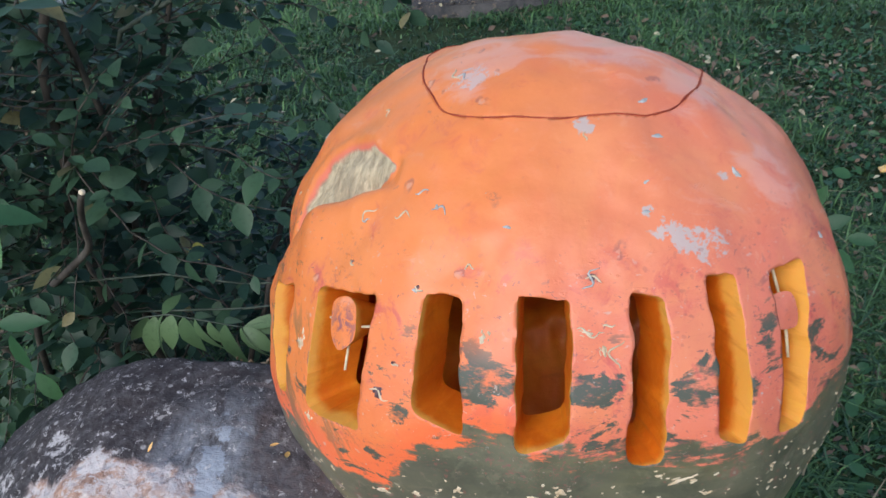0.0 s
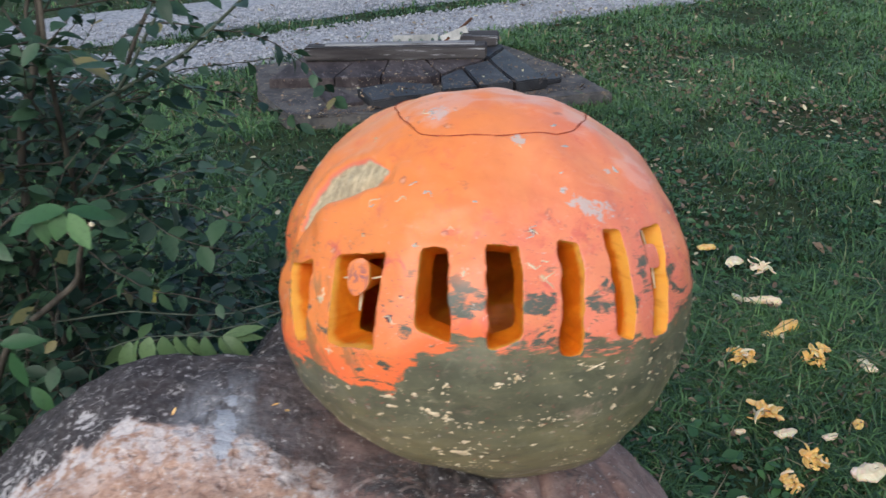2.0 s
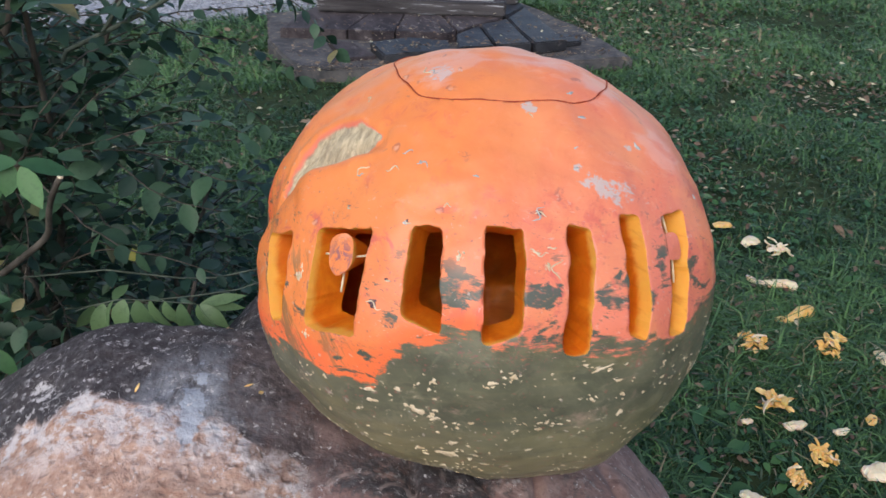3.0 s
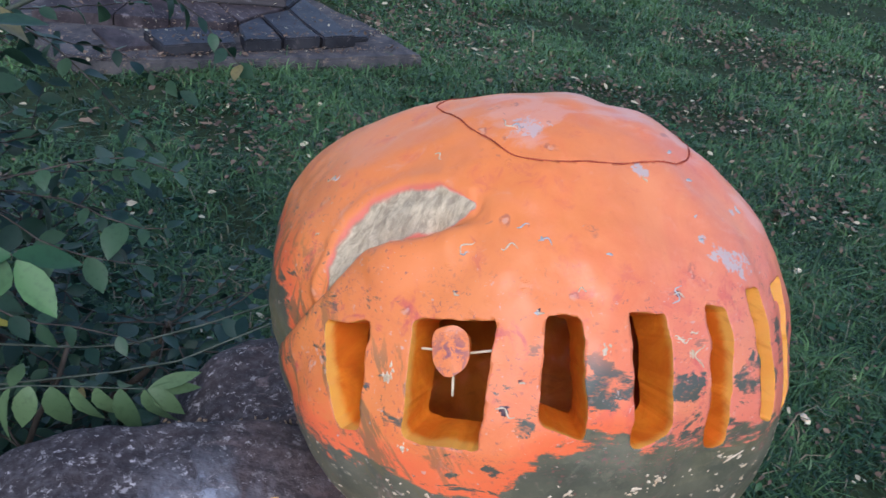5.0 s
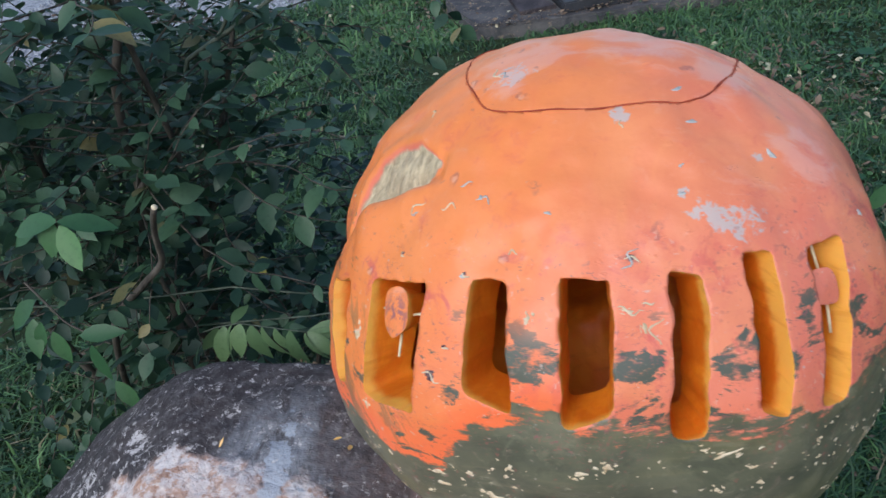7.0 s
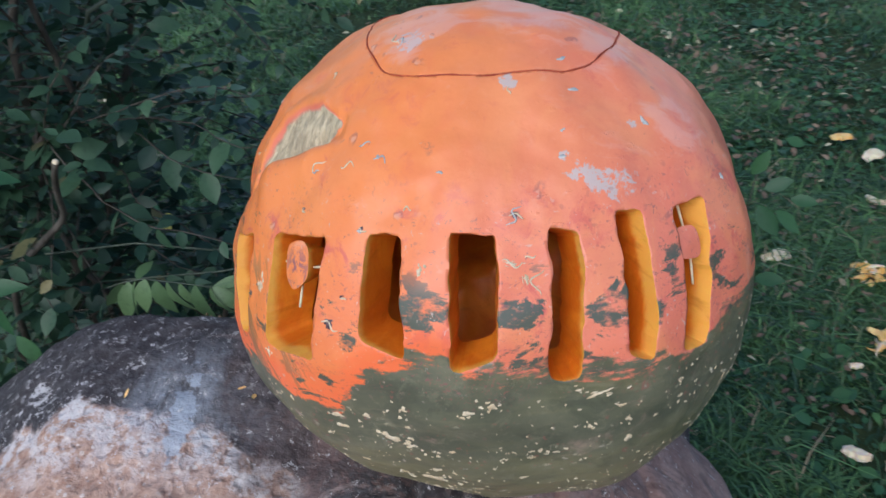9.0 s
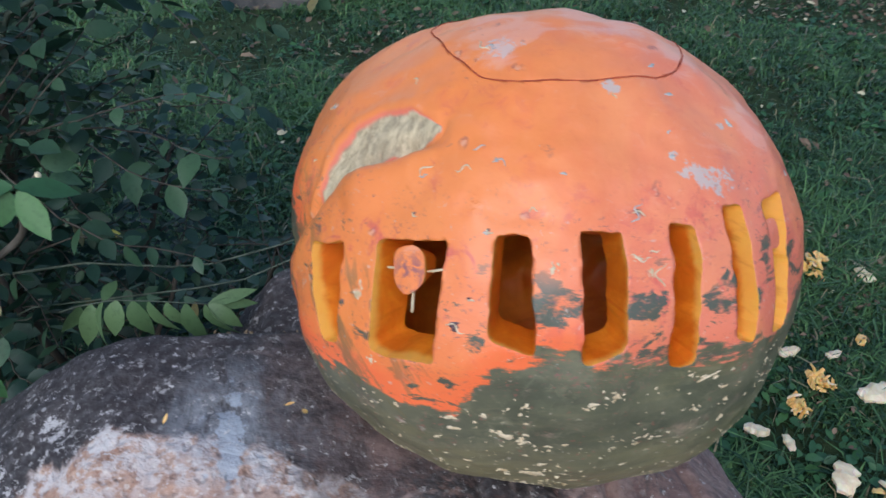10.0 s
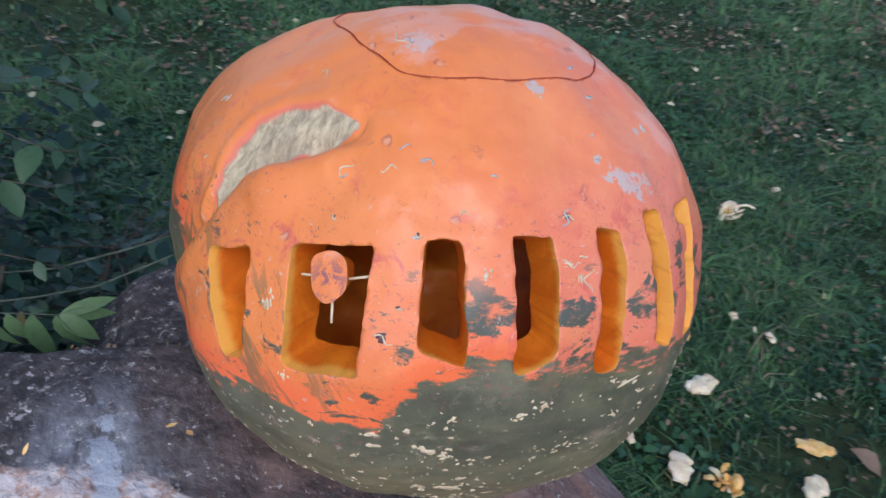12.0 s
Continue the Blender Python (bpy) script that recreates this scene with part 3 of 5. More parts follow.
CORKY = plain_material("cream_cork", (0.56, 0.42, 0.26), (0.74, 0.63, 0.46), 130.0, 0.85, 0.2, bump=0.4)
DARK_SCAB = plain_material("dark_scab", (0.085, 0.05, 0.06), (0.22, 0.15, 0.15), 150.0, 0.85, 0.2, bump=0.4)
PICK = plain_material("pale_wood", (0.68, 0.56, 0.36), (0.80, 0.69, 0.48), 60.0, 0.6, 0.3)

# ---- ground, track and turf ----
GROUND = mesh_of("ground", [(-300, -300, 0), (300, -300, 0), (300, 400, 0), (-300, 400, 0)], [(0, 1, 2, 3)], SOIL)
tagged(new("ground", GROUND), "dark soil under rough autumn lawn", "ground", kind="structure")


def near_edge(x):
    return 6.55 + 0.43 * (x + 0.3)


def strip(name, lo, hi, z, material, label, category, kind="structure"):
    xs = np.linspace(-14, 16, 121)
    vs, fs = [], []
    for i, x in enumerate(xs):
        wob = 0.08 * noise.noise((x * 1.7, lo, 0)) + 0.05 * noise.noise((x * 5.3, hi, 3))
        for j in range(6):
            s = j / 5
            y = near_edge(x) + lo + (hi - lo) * s + wob
            vs.append((x, y, z * min(1, 4 * min(s, 1 - s)) + 0.004 + 0.006 * noise.noise((x * 3, y * 3, 1))))
    for i in range(len(xs) - 1):
        for j in range(5):
            a = i * 6 + j
            fs.append((a, a + 6, a + 7, a + 1))
    return tagged(new(name, mesh_of(name, vs, fs, material)), label, category, kind=kind)


strip("gravel_track", 0.0, 1.15, 0.02, GRAVEL, "grey crushed stone wheel track across the lawn", "gravel track")
strip("gravel_track", 1.6, 3.4, 0.02, GRAVEL, "grey crushed stone wheel track across the lawn", "gravel track")


def stones():
    base = [(1, 0, 0), (-1, 0, 0), (0, 1, 0), (0, -1, 0), (0, 0, 1), (0, 0, -1)]
    tris = [(0, 2, 4), (2, 1, 4), (1, 3, 4), (3, 0, 4), (2, 0, 5), (1, 2, 5), (3, 1, 5), (0, 3, 5)]
    n = 16000
    x = rng.uniform(-4.5, 5.0, n)
    o = np.where(rng.random(n) < 0.55, rng.uniform(0.0, 1.15, n), rng.uniform(1.6, 2.6, n))
    y = 6.55 + 0.43 * (x + 0.3) + o
    size = rng.uniform(0.008, 0.028, n)
    v = np.array(base)[None] * rng.uniform(0.5, 1.0, (n, 6, 1)) * size[:, None, None]
    a = rng.uniform(0, 6.28, n)
    c, s = np.cos(a)[:, None], np.sin(a)[:, None]
    v = np.stack([v[..., 0] * c - v[..., 1] * s + x[:, None], v[..., 0] * s + v[..., 1] * c + y[:, None], v[..., 2] * 0.7 + 0.026], 2)
    f = (np.arange(n)[:, None, None] * 6 + np.array(tris)[None]).reshape(-1, 3)
    tagged(new("gravel_stones", mesh_of("gravel_stones", v.reshape(-1, 3), f.tolist(), GRAVEL, False)), "loose grey crushed stones on the track", "gravel", kind="stuff")


stones()

DECK_O, DECK_A = np.array((-0.47, 4.74)), radians(10)
DECK_U, DECK_V = np.array((math.cos(DECK_A), math.sin(DECK_A))), np.array((-math.sin(DECK_A), math.cos(DECK_A)))


def turf():
    """Grass blades, closest together where the camera passes nearest."""
    spots = []
    for cx, cy, sx, sy, n in ((0.9, 1.9, 1.25, 0.95, 150000), (1.1, 3.6, 1.9, 1.3, 110000), (1.6, 6.4, 3.2, 1.8, 80000), (0.8, 3.0, 5.5, 5.0, 60000)):
        spots.append(rng.normal((cx, cy), (sx, sy), (n, 2)))
    tuft = np.concatenate([rng.normal((1.0, 2.2), (1.4, 1.2), (5200, 2)), rng.normal((1.5, 5.0), (2.6, 2.2), (3000, 2)), rng.normal((-0.85, 5.1), (0.22, 0.3), (190, 2))])
    fan = rng.normal(0, 0.016, (len(tuft), 15, 2))
    spots.append((tuft[:, None] + fan).reshape(-1, 2))
    p = np.concatenate(spots)
    loose = len(p) - fan.shape[0] * 15
    splay = np.concatenate([rng.uniform(0, 2 * math.pi, loose), np.arctan2(fan[..., 1], fan[..., 0]).ravel()])
    tall = np.concatenate([np.ones(loose), np.repeat(rng.uniform(0.8, 1.5, len(tuft)), 15)])
    # tuft freshness, plus sunlight painted into the grass far right and beside the deck
    fresh_lit = np.concatenate([np.zeros(loose), np.repeat(rng.uniform(-0.1, 0.45, len(tuft)), 15)]) + 0.19 * np.clip((p[:, 1] - 2.6) / 2.5, 0, 1) * np.clip(p[:, 0], 0, 1) + 0.45 * np.exp(-((p[:, 0] + 0.85) ** 2 + (p[:, 1] - 5.1) ** 2) / 0.18)
    o = p[:, 1] - (6.55 + 0.43 * (p[:, 0] + 0.3))
    on_track = ((o > 0.05) & (o < 1.1)) | ((o > 1.65) & (o < 3.3))
    q = p - DECK_O
    u, v = q @ DECK_U, q @ DECK_V
    on_deck = (u > -0.15) & (u < 1.88) & (v > 0.0 - 0.09 * u) & (v < 1.45)
    on_rock = ((p[:, 0] + 0.05) / 0.55) ** 2 + ((p[:, 1] - 0.85) / 0.42) ** 2 < 1
    patch = np.array([noise.noise((a * 1.1, b * 1.1, 0.0)) + 0.6 * noise.noise((a * 3.7, b * 3.7, 5.0)) for a, b in p])
    keep = ~(on_track & (rng.random(len(p)) > 0.02)) & ~on_deck & ~on_rock & (rng.random(len(p)) < np.clip(0.80 + 1.9 * patch, 0.10, 1))
    p, patch, splay, tall, fresh_lit = p[keep], patch[keep], splay[keep], tall[keep], fresh_lit[keep]
    n = len(p)
    far = np.clip((np.hypot(p[:, 0] - 0.9, p[:, 1] - 1.8) - 1.2) / 5, 0, 1.6)
    h = (rng.gamma(3.5, 0.0088, n) * (1 + 0.8 * patch) + 0.008) * tall
    w = rng.uniform(0.0017, 0.0034, n) * (1 + 1.3 * far)
    a = splay + rng.normal(0, 0.35, n)
    lean = rng.uniform(0.5, 2.4, n)
    d = np.stack([np.cos(a), np.sin(a), np.zeros(n)], 1)
    e = np.stack([-np.sin(a), np.cos(a), np.zeros(n)], 1) * w[:, None]
    z = np.array((0, 0, 1.0))
    b = np.concatenate([p, np.full((n, 1), -0.002)], 1)
    m = b + d * (h * lean * 0.3)[:, None] + z * (h * 0.62)[:, None]
    t = b + d * (h * lean)[:, None] + z * (h * np.clip(1.05 - 0.36 * lean, 0.30, 1))[:, None]
    verts = np.stack([b - e, b + e, m + e * 0.8, m - e * 0.8, t], 1).reshape(-1, 3)
    i = np.arange(n) * 5
    faces = np.stack([i, i + 1, i + 2, i + 3], 1).tolist() + np.stack([i + 3, i + 2, i + 4], 1).tolist()
    tone = np.clip(rng.beta(0.6, 1.5, n) + 0.55 * patch + fresh_lit - 0.03, 0, 1)
    me = mesh_of("grass", verts, faces, GRASS, True, {"tone": np.repeat(tone, 5), "turn": np.repeat(rng.random(n), 5)})
    tagged(new("grass", me), "uneven dark green lawn grass with dry blades", "grass", kind="stuff")


turf()


def clover():
    """Small broad leaves of lawn weeds between the blades."""
    n = 26000
    p = rng.normal((1.1, 2.5), (1.5, 1.2), (n, 2))
    dens = np.array([noise.noise((a * 1.9 + 4, b * 1.9, 7.0)) for a, b in p])
    rock = ((p[:, 0] + 0.05) / 0.55) ** 2 + ((p[:, 1] - 0.85) / 0.42) ** 2 < 1
    p = p[(rng.random(n) < np.clip(0.25 + 1.5 * dens, 0.03, 0.9)) & ~rock]
    q = p - DECK_O
    p = p[~((q @ DECK_U > -0.2) & (q @ DECK_U < 1.9) & (q @ DECK_V > -0.3) & (q @ DECK_V < 1.6))]
    n = len(p)
    a = rng.uniform(0, 6.28, n)
    along = np.stack([np.cos(a), np.sin(a), rng.uniform(-0.2, 0.5, n)], 1)
    up = np.stack([rng.normal(0, 0.4, n), rng.normal(0, 0.4, n), np.ones(n)], 1)
    ln = rng.gamma(4.0, 0.0045, n) + 0.008
    v, f, k = leaf_blades(np.concatenate([p, rng.uniform(0.015, 0.045, (n, 1))], 1), along, up, ln, ln * rng.uniform(0.5, 0.9, n), rng.uniform(-0.2, 0.5, n), 0.2)
    me = mesh_of("lawn_weeds", v, f.tolist(), BRIGHT_LEAF, True, {"tone": np.repeat(rng.beta(1.0, 4.0, n), k), "turn": np.zeros(n * k)})
    tagged(new("lawn_weeds", me), "small broad green weed leaves low in the lawn", "lawn weeds", kind="stuff")


clover()


def litter():
    n = 30000
    p = rng.normal((2.0, 3.6), (2.3, 2.1), (n, 2))
    dens = np.array([noise.noise((a * 0.8 + 9, b * 0.8, 2.0)) for a, b in p])
    q = p - DECK_O
    deck = (q @ DECK_U > -0.2) & (q @ DECK_U < 1.92) & (q @ DECK_V > -0.32) & (q @ DECK_V < 1.55)
    rock = ((p[:, 0] + 0.05) / 0.6) ** 2 + ((p[:, 1] - 0.85) / 0.47) ** 2 < 1
    p = p[(rng.random(n) < np.clip(0.40 + 1.9 * dens, 0.08, 1)) & ~deck & ~rock]
    bits = np.stack([rng.uniform(-0.1, 1.8, 1700), np.concatenate([rng.uniform(-0.08, 0.06, 900), rng.normal(0.30, 0.3, 800).clip(-0.05, 1.1)])], 1)
    p = np.concatenate([p, DECK_O + bits[:, :1] * DECK_U + bits[:, 1:] * DECK_V])
    n = len(p)
    low_bits = (bits[:, 1] < -0.01) | ((bits[:, 0] < 0.36) & (bits[:, 1] < 0.5))
    high = np.concatenate([np.full(n - 1700, 0.0), np.where(low_bits, 0.052, 0.128)])
    a = rng.uniform(0, 6.28, n)
    along = np.stack([np.cos(a), np.sin(a), rng.uniform(-0.3, 0.4, n)], 1)
    up = np.stack([rng.normal(0, 0.45, n), rng.normal(0, 0.45, n), np.ones(n)], 1)
    base = np.concatenate([p, rng.uniform(0.025, 0.055, (n, 1)) + high[:, None]], 1)
    ln = np.minimum((rng.gamma(2.2, 0.0085, n) + 0.007) * np.where(high > 0, 0.5, 1.0), np.clip(0.010 * p[:, 1] + 0.006, 0.016, 0.05))
    v, f, k = leaf_blades(base, along, up, ln, ln * rng.uniform(0.45, 0.75, n), rng.uniform(-0.5, 0.5, n), 0.35)
    me = mesh_of("fallen_leaves", v, f.tolist(), DEAD_LEAF, True, {"tone": np.repeat(rng.beta(1.1, 2.0, n), k), "turn": np.repeat(rng.random(n), k)})
    tagged(new("fallen_leaves", me), "dry brown and tan leaves scattered in the grass", "fallen leaves", kind="stuff")


litter()


# ---- boulders ----
CREST_X = (-1.0, -0.85, -0.73, -0.6, -0.5, -0.42, -0.3, -0.2, -0.1, 0.025, 0.19, 0.36, 0.45, 0.6)
CREST_Z = (0.48, 0.59, 0.67, 0.745, 0.815, 0.854, 0.879, 0.870, 0.836, 0.792, 0.752, 0.70, 0.61, 0.40)


def table_top(x, y):
    """Height of the boulder's top: a crest on the far left, falling to the right and gently to the near side."""
    z = float(np.interp(x, CREST_X, CREST_Z))
    z += 0.5 * (float(np.interp(x - 0.05, CREST_X, CREST_Z)) + float(np.interp(x + 0.05, CREST_X, CREST_Z)) - 2 * z)
    z -= 0.20 * max(0.9 - y, 0) * (1 if x < -0.1 else max(0, 1 - (x + 0.1) * 5)) + 0.35 * max(0.62 - y, 0) ** 1.4
    return z - 2.2 * max(y - 0.95, 0) ** 1.3


def crack(x, y):
    """Open joints across the near right of the stone."""
    d = 0.0
    for a, b, c in ((0.03, 0.10, 0.014), (0.115, 0.25, 0.009), (0.185, -0.12, 0.018), (0.29, 0.06, 0.012)):
        off = abs(x - a - b * (0.75 - y) - 0.012 * noise.noise((y * 14, a * 30, 0)))
        d += c * math.exp(-(off / 0.006) ** 2)
    return d * min(1, max(0, (0.86 - y) * 8))


def boulder_mesh(name, centre, rx, ry, power, top, seed, rough, foot=0.12):
    """A weathered stone bedded in the soil: a rounded plan with a modelled top and steep flanks."""
    nu, ns, nw = 300, 110, 40
    vs, fs = [], []
    for j in range(ns + nw + 1):
        for i in range(nu):
            a = 2 * math.pi * i / nu
            c, s = math.cos(a), math.sin(a)
            edge = (abs(c / rx) ** power + abs(s / ry) ** power) ** (-1 / power)
            edge *= 1 + 0.10 * noise.noise((c * 1.3, s * 1.3, seed))
            q = min(j / ns, 1.0) ** 0.75
            x, y = centre[0] + c * edge * q, centre[1] + s * edge * q
            z = top(x, y) - (0.10 if name == "table" else 0.04) * q ** 9
            if j > ns:
                w = (j - ns) / nw
                z = z * (1 - w) - 0.04 * w
                x += c * (foot * w + 0.05 * math.sin(w * math.pi))
                y += s * (foot * w + 0.05 * math.sin(w * math.pi))
            p = Vector((x, y, z))
            n1 = noise.fractal(p * 3.4 + Vector((seed, 0, 0)), 0.9, 2.1, 4)
            n2 = noise.fractal(p * 17 + Vector((0, seed, 0)), 0.8, 2.0, 2)
            out = Vector((c, s, 0)) * (1 if j > ns else q ** 6)
            n3 = noise.noise(p * 52)
            lift = rough * n1 + rough * 0.28 * n2 + rough * 0.10 * n3 - (crack(x, y) if name == "table" and j <= ns else 0)
            vs.append(p + (out + Vector((0, 0, 1 - 0.7 * max(0, j - ns) / nw))).normalized() * lift)
    for j in range(ns + nw):
        for i in range(nu):
            k = (i + 1) % nu
            fs.append((j * nu + i, j * nu + k, (j + 1) * nu + k, (j + 1) * nu + i))
    return mesh_of("boulder", vs, fs, ROCK)


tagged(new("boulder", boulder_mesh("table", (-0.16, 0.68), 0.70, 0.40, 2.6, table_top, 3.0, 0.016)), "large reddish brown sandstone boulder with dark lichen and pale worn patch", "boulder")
tagged(new("boulder", boulder_mesh("back", (0.03, 1.07), 0.30, 0.125, 2.4, lambda x, y: 0.818 - 0.5 * max(-0.19 - x, 0) - 0.35 * max(1.0 - y, 0) - 0.2 * max(x - 0.1, 0), 11.0, 0.014, 0.05)), "dark lichen-crusted boulder close behind the sandstone one", "boulder")

# ---- the carved pumpkin ----
PUMPKIN = Vector((0.125, 0.90, 0.99))
LOBES = [0.2485, -0.0132, -0.0175, 0.0279, -0.05, 0.0584, -0.0023, -0.0022, -0.0186, 0.0108, -0.0112, 0.0067, -0.0027, 0.0102, -0.0159, 0.0047, -0.0019, 0.0082, 0.0107, 0.0176, 0.0035, 0.0035, -0.0055, 0.0075, 0.001]


def harmonics(d):
    x, y, z = d.T
    o = np.ones_like(x)
    return np.stack([o, x, y, z, x * y, y * z, x * z, x * x - y * y, 3 * z * z - 1, x * (x * x - 3 * y * y), y * (3 * x * x - y * y), z * (x * x - y * y), x * y * z,
                     x * (5 * z * z - 1), y * (5 * z * z - 1), z * (5 * z * z - 3), x ** 4 - 6 * x * x * y * y + y ** 4, x * y * (x * x - y * y), z * x * (x * x - 3 * y * y),
                     z * y * (3 * x * x - y * y), (x * x - y * y) * (7 * z * z - 1), x * y * (7 * z * z - 1), x * z * (7 * z * z - 3), y * z * (7 * z * z - 3), 35 * z ** 4 - 30 * z * z + 3], 1)


def arc_points(knots, n=60):
    k = np.array(knots, float)
    t = np.linspace(0, len(k) - 1, n)
    return way(np.interp(t, range(len(k)), k[:, 0]), np.interp(t, range(len(k)), k[:, 1]))


FOLD = arc_points([(-30, 53), (-44, 51.5), (-54, 49.8), (-60, 47.0), (-66, 42.4), (-73, 38.0), (-78.6, 33.6), (-80.6, 29.5), (-81.2, 24.5), (-82, 20), (-84, 15), (-87, 8), (-93, 0), (-99, -12), (-104, -24)], 90)
FOLD_SIDE = np.cross(FOLD, np.gradient(FOLD, axis=0))
CORK = arc_points([(-57.2, 52.5), (-60.8, 51.3), (-68.5, 48.2), (-77.3, 43.5), (-82.5, 38.1), (-84.2, 32.6), (-83.8, 26.8), (-83.4, 22), (-83.4, 17.5)], 90)
CORK_WIDTH = np.interp(np.linspace(0, 8, 90), range(9), (0.004, 0.0107, 0.0205, 0.0225, 0.0200, 0.0175, 0.0150, 0.0115, 0.004))


def gap_to(d, curve):
    """Distance from directions to a curve on the fruit, and the place along it."""
    g = np.arccos(np.clip(d @ curve.T, -1, 1)) * 0.255
    return g.min(1), g.argmin(1)


def skin_radius(d):
    r = harmonics(d) @ np.array(LOBES)
    g, i = gap_to(d, FOLD)
    t = i / (len(FOLD) - 1)
    strength = np.clip(np.minimum((t - 0.10) / 0.16, (1 - t) / 0.25), 0, 1)
    below = np.sign(np.einsum("ij,ij->i", d, FOLD_SIDE[i]))
    deep = 0.025 * strength * np.interp(t, (0, 0.38, 0.52, 0.66, 0.8), (1, 1, 0.5, 0.6, 1))
    lip = 0.0085 * strength * np.interp(t, (0, 0.35, 0.5, 0.66, 0.8), (1, 0.9, 0.25, 0.3, 0.8))
    hollow = np.exp(-(g / 0.0075) ** 2), np.exp(-g / 0.030)
    r = r - deep * np.where(below > 0, *hollow) + np.where(below > 0, lip * np.exp(-((g - 0.026) / 0.022) ** 2), 0)
    c, k = gap_to(d, CORK)
    c = c / np.maximum(CORK_WIDTH[k], 0.012)
    r = r + 0.004 * np.clip((k - 6) / 22, 0, 1) * np.where(below > 0, 0, np.exp(-((c - 1.5) / 0.45) ** 2)) - 0.003 * np.clip(1.15 - c, 0, 0.3) / 0.3
    r = r + 0.045 * np.clip((-d[:, 2] - 0.72) / 0.28, 0, 1) ** 1.3
    az = np.arctan2(d[:, 0], -d[:, 1])
    r = r + np.array([0.0042 * noise.noise(Vector(q) * 4.3) + 0.0013 * noise.noise(Vector(q) * 13) for q in d])
    r = r + 0.0028 * np.cos(11 * az + 0.6) * (1 - d[:, 2] ** 2)
    return r


def cork_of(d):
    g, i = gap_to(d, CORK)
    h, j = gap_to(d, FOLD)
    lip = np.einsum("ij,ij->i", d, FOLD_SIDE[j]) > 0
    return np.clip(1.0 - 0.5 * g / CORK_WIDTH[i], 0, 1) * np.where(lip, np.clip(1 - h / 0.006, 0, 1), 1)


def ball(nu, nv, inner=0.0):
    el = np.linspace(-90, 90, nv + 1)[1:-1]
    az = np.arange(nu) * 360 / nu
    a, e = np.meshgrid(az, el)
    d = np.concatenate([way(a.ravel(), e.ravel()), [(0, 0, -1.0), (0, 0, 1.0)]])
    r = skin_radius(d)
    if inner:
        bump = np.array([noise.noise(Vector(v) * 7) for v in d])
        r = r - inner + 0.006 * bump
    rings = len(el)
    f = []
    for j in range(rings - 1):
        for i in range(nu):
            k = (i + 1) % nu
            f.append((j * nu + i, j * nu + k, (j + 1) * nu + k, (j + 1) * nu + i))
    s, t = rings * nu, rings * nu + 1
    for i in range(nu):
        k = (i + 1) % nu
        f += [(s, k, i), (t, (rings - 1) * nu + i, (rings - 1) * nu + k)]
    return d * r[:, None], f, cork_of(d)


def shell_mesh():
    v, f, cork = ball(400, 210)
    w, g, _ = ball(128, 64, 0.050)
    o = len(v)
    faces = f + [tuple(i + o for i in q)[::-1] for q in g]
    me = mesh_of("shell", np.concatenate([v, w]), faces, [SKIN, PULP, FLESH], True, {"scar": np.concatenate([cork, np.zeros(len(w))])})
    me.polygons.foreach_set("material_index", [0] * len(f) + [1] * len(g))
    return me


def rounded(corners, r, n=5):
    """Corner points of an outline, each rounded off."""
    out = []
    c = [np.array(p, float) for p in corners]
    for i, p in enumerate(c):
        a, b = c[i - 1] - p, c[(i + 1) % len(c)] - p
        la, lb = np.linalg.norm(a), np.linalg.norm(b)
        a, b = p + a / la * min(r, 0.4 * la), p + b / lb * min(r, 0.4 * lb)
        for s in np.linspace(0, 1, n):
            out.append((1 - s) ** 2 * a + 2 * s * (1 - s) * p + s * s * b)
    return np.array(out)


def dense(outline, step):
    out = []
    for i, p in enumerate(outline):
        q = outline[(i + 1) % len(outline)]
        n = max(1, int(np.linalg.norm(q - p) / step))
        out += [p + (q - p) * s / n for s in range(n)]
    return np.array(out)


def prism(name, outline_near, outline_far, material):
    n = len(outline_near)
    v = np.concatenate([outline_near, outline_far])
    f = [(i, (i + 1) % n, n + (i + 1) % n, n + i) for i in range(n)] + [tuple(range(n))[::-1], tuple(range(n, 2 * n))]
    me = mesh_of(name, v, f, material, False)
    bm = bmesh.new()
    bm.from_mesh(me)
    bmesh.ops.triangulate(bm, faces=[q for q in bm.faces if len(q.verts) > 4])
    bmesh.ops.recalc_face_normals(bm, faces=bm.faces)
    bm.to_mesh(me)
    bm.free()
    return me


def slot_cutter(corners, wobble):
    """A knife-cut opening, given by the angles of its corners; it narrows a little inwards."""
    ring = dense(rounded(corners, 1.7), 1.0)
    jit = np.array([noise.noise_vector(Vector((a * 0.21, e * 0.21, wobble)))[:2] for a, e in ring])
    rough = np.array([noise.noise_vector(Vector((a * 0.9, e * 0.9, wobble + 40)))[:2] for a, e in ring])
    ring = ring + 0.65 * jit + 0.22 * rough
    mid = ring.mean(0)
    near = way(*ring.T) * 0.345
    inner = mid + (ring - mid) * 1.06
    return prism("cut", way(*inner.T) * 0.13, near, FLESH)


def cut(me, cutters, how="DIFFERENCE"):
    ob = new("work", me)
    made = [ob]
    for c in cutters:
        k = new("work", c)
        made.append(k)
        b = ob.modifiers.new("cut", "BOOLEAN")
        b.object, b.operation, b.solver, b.material_mode = k, how, "EXACT", "TRANSFER"
    bpy.context.view_layer.update()
    dg = bpy.context.evaluated_depsgraph_get()
    out = bpy.data.meshes.new_from_object(ob.evaluated_get(dg))
    for o in made:
        bpy.data.objects.remove(o)
    return out


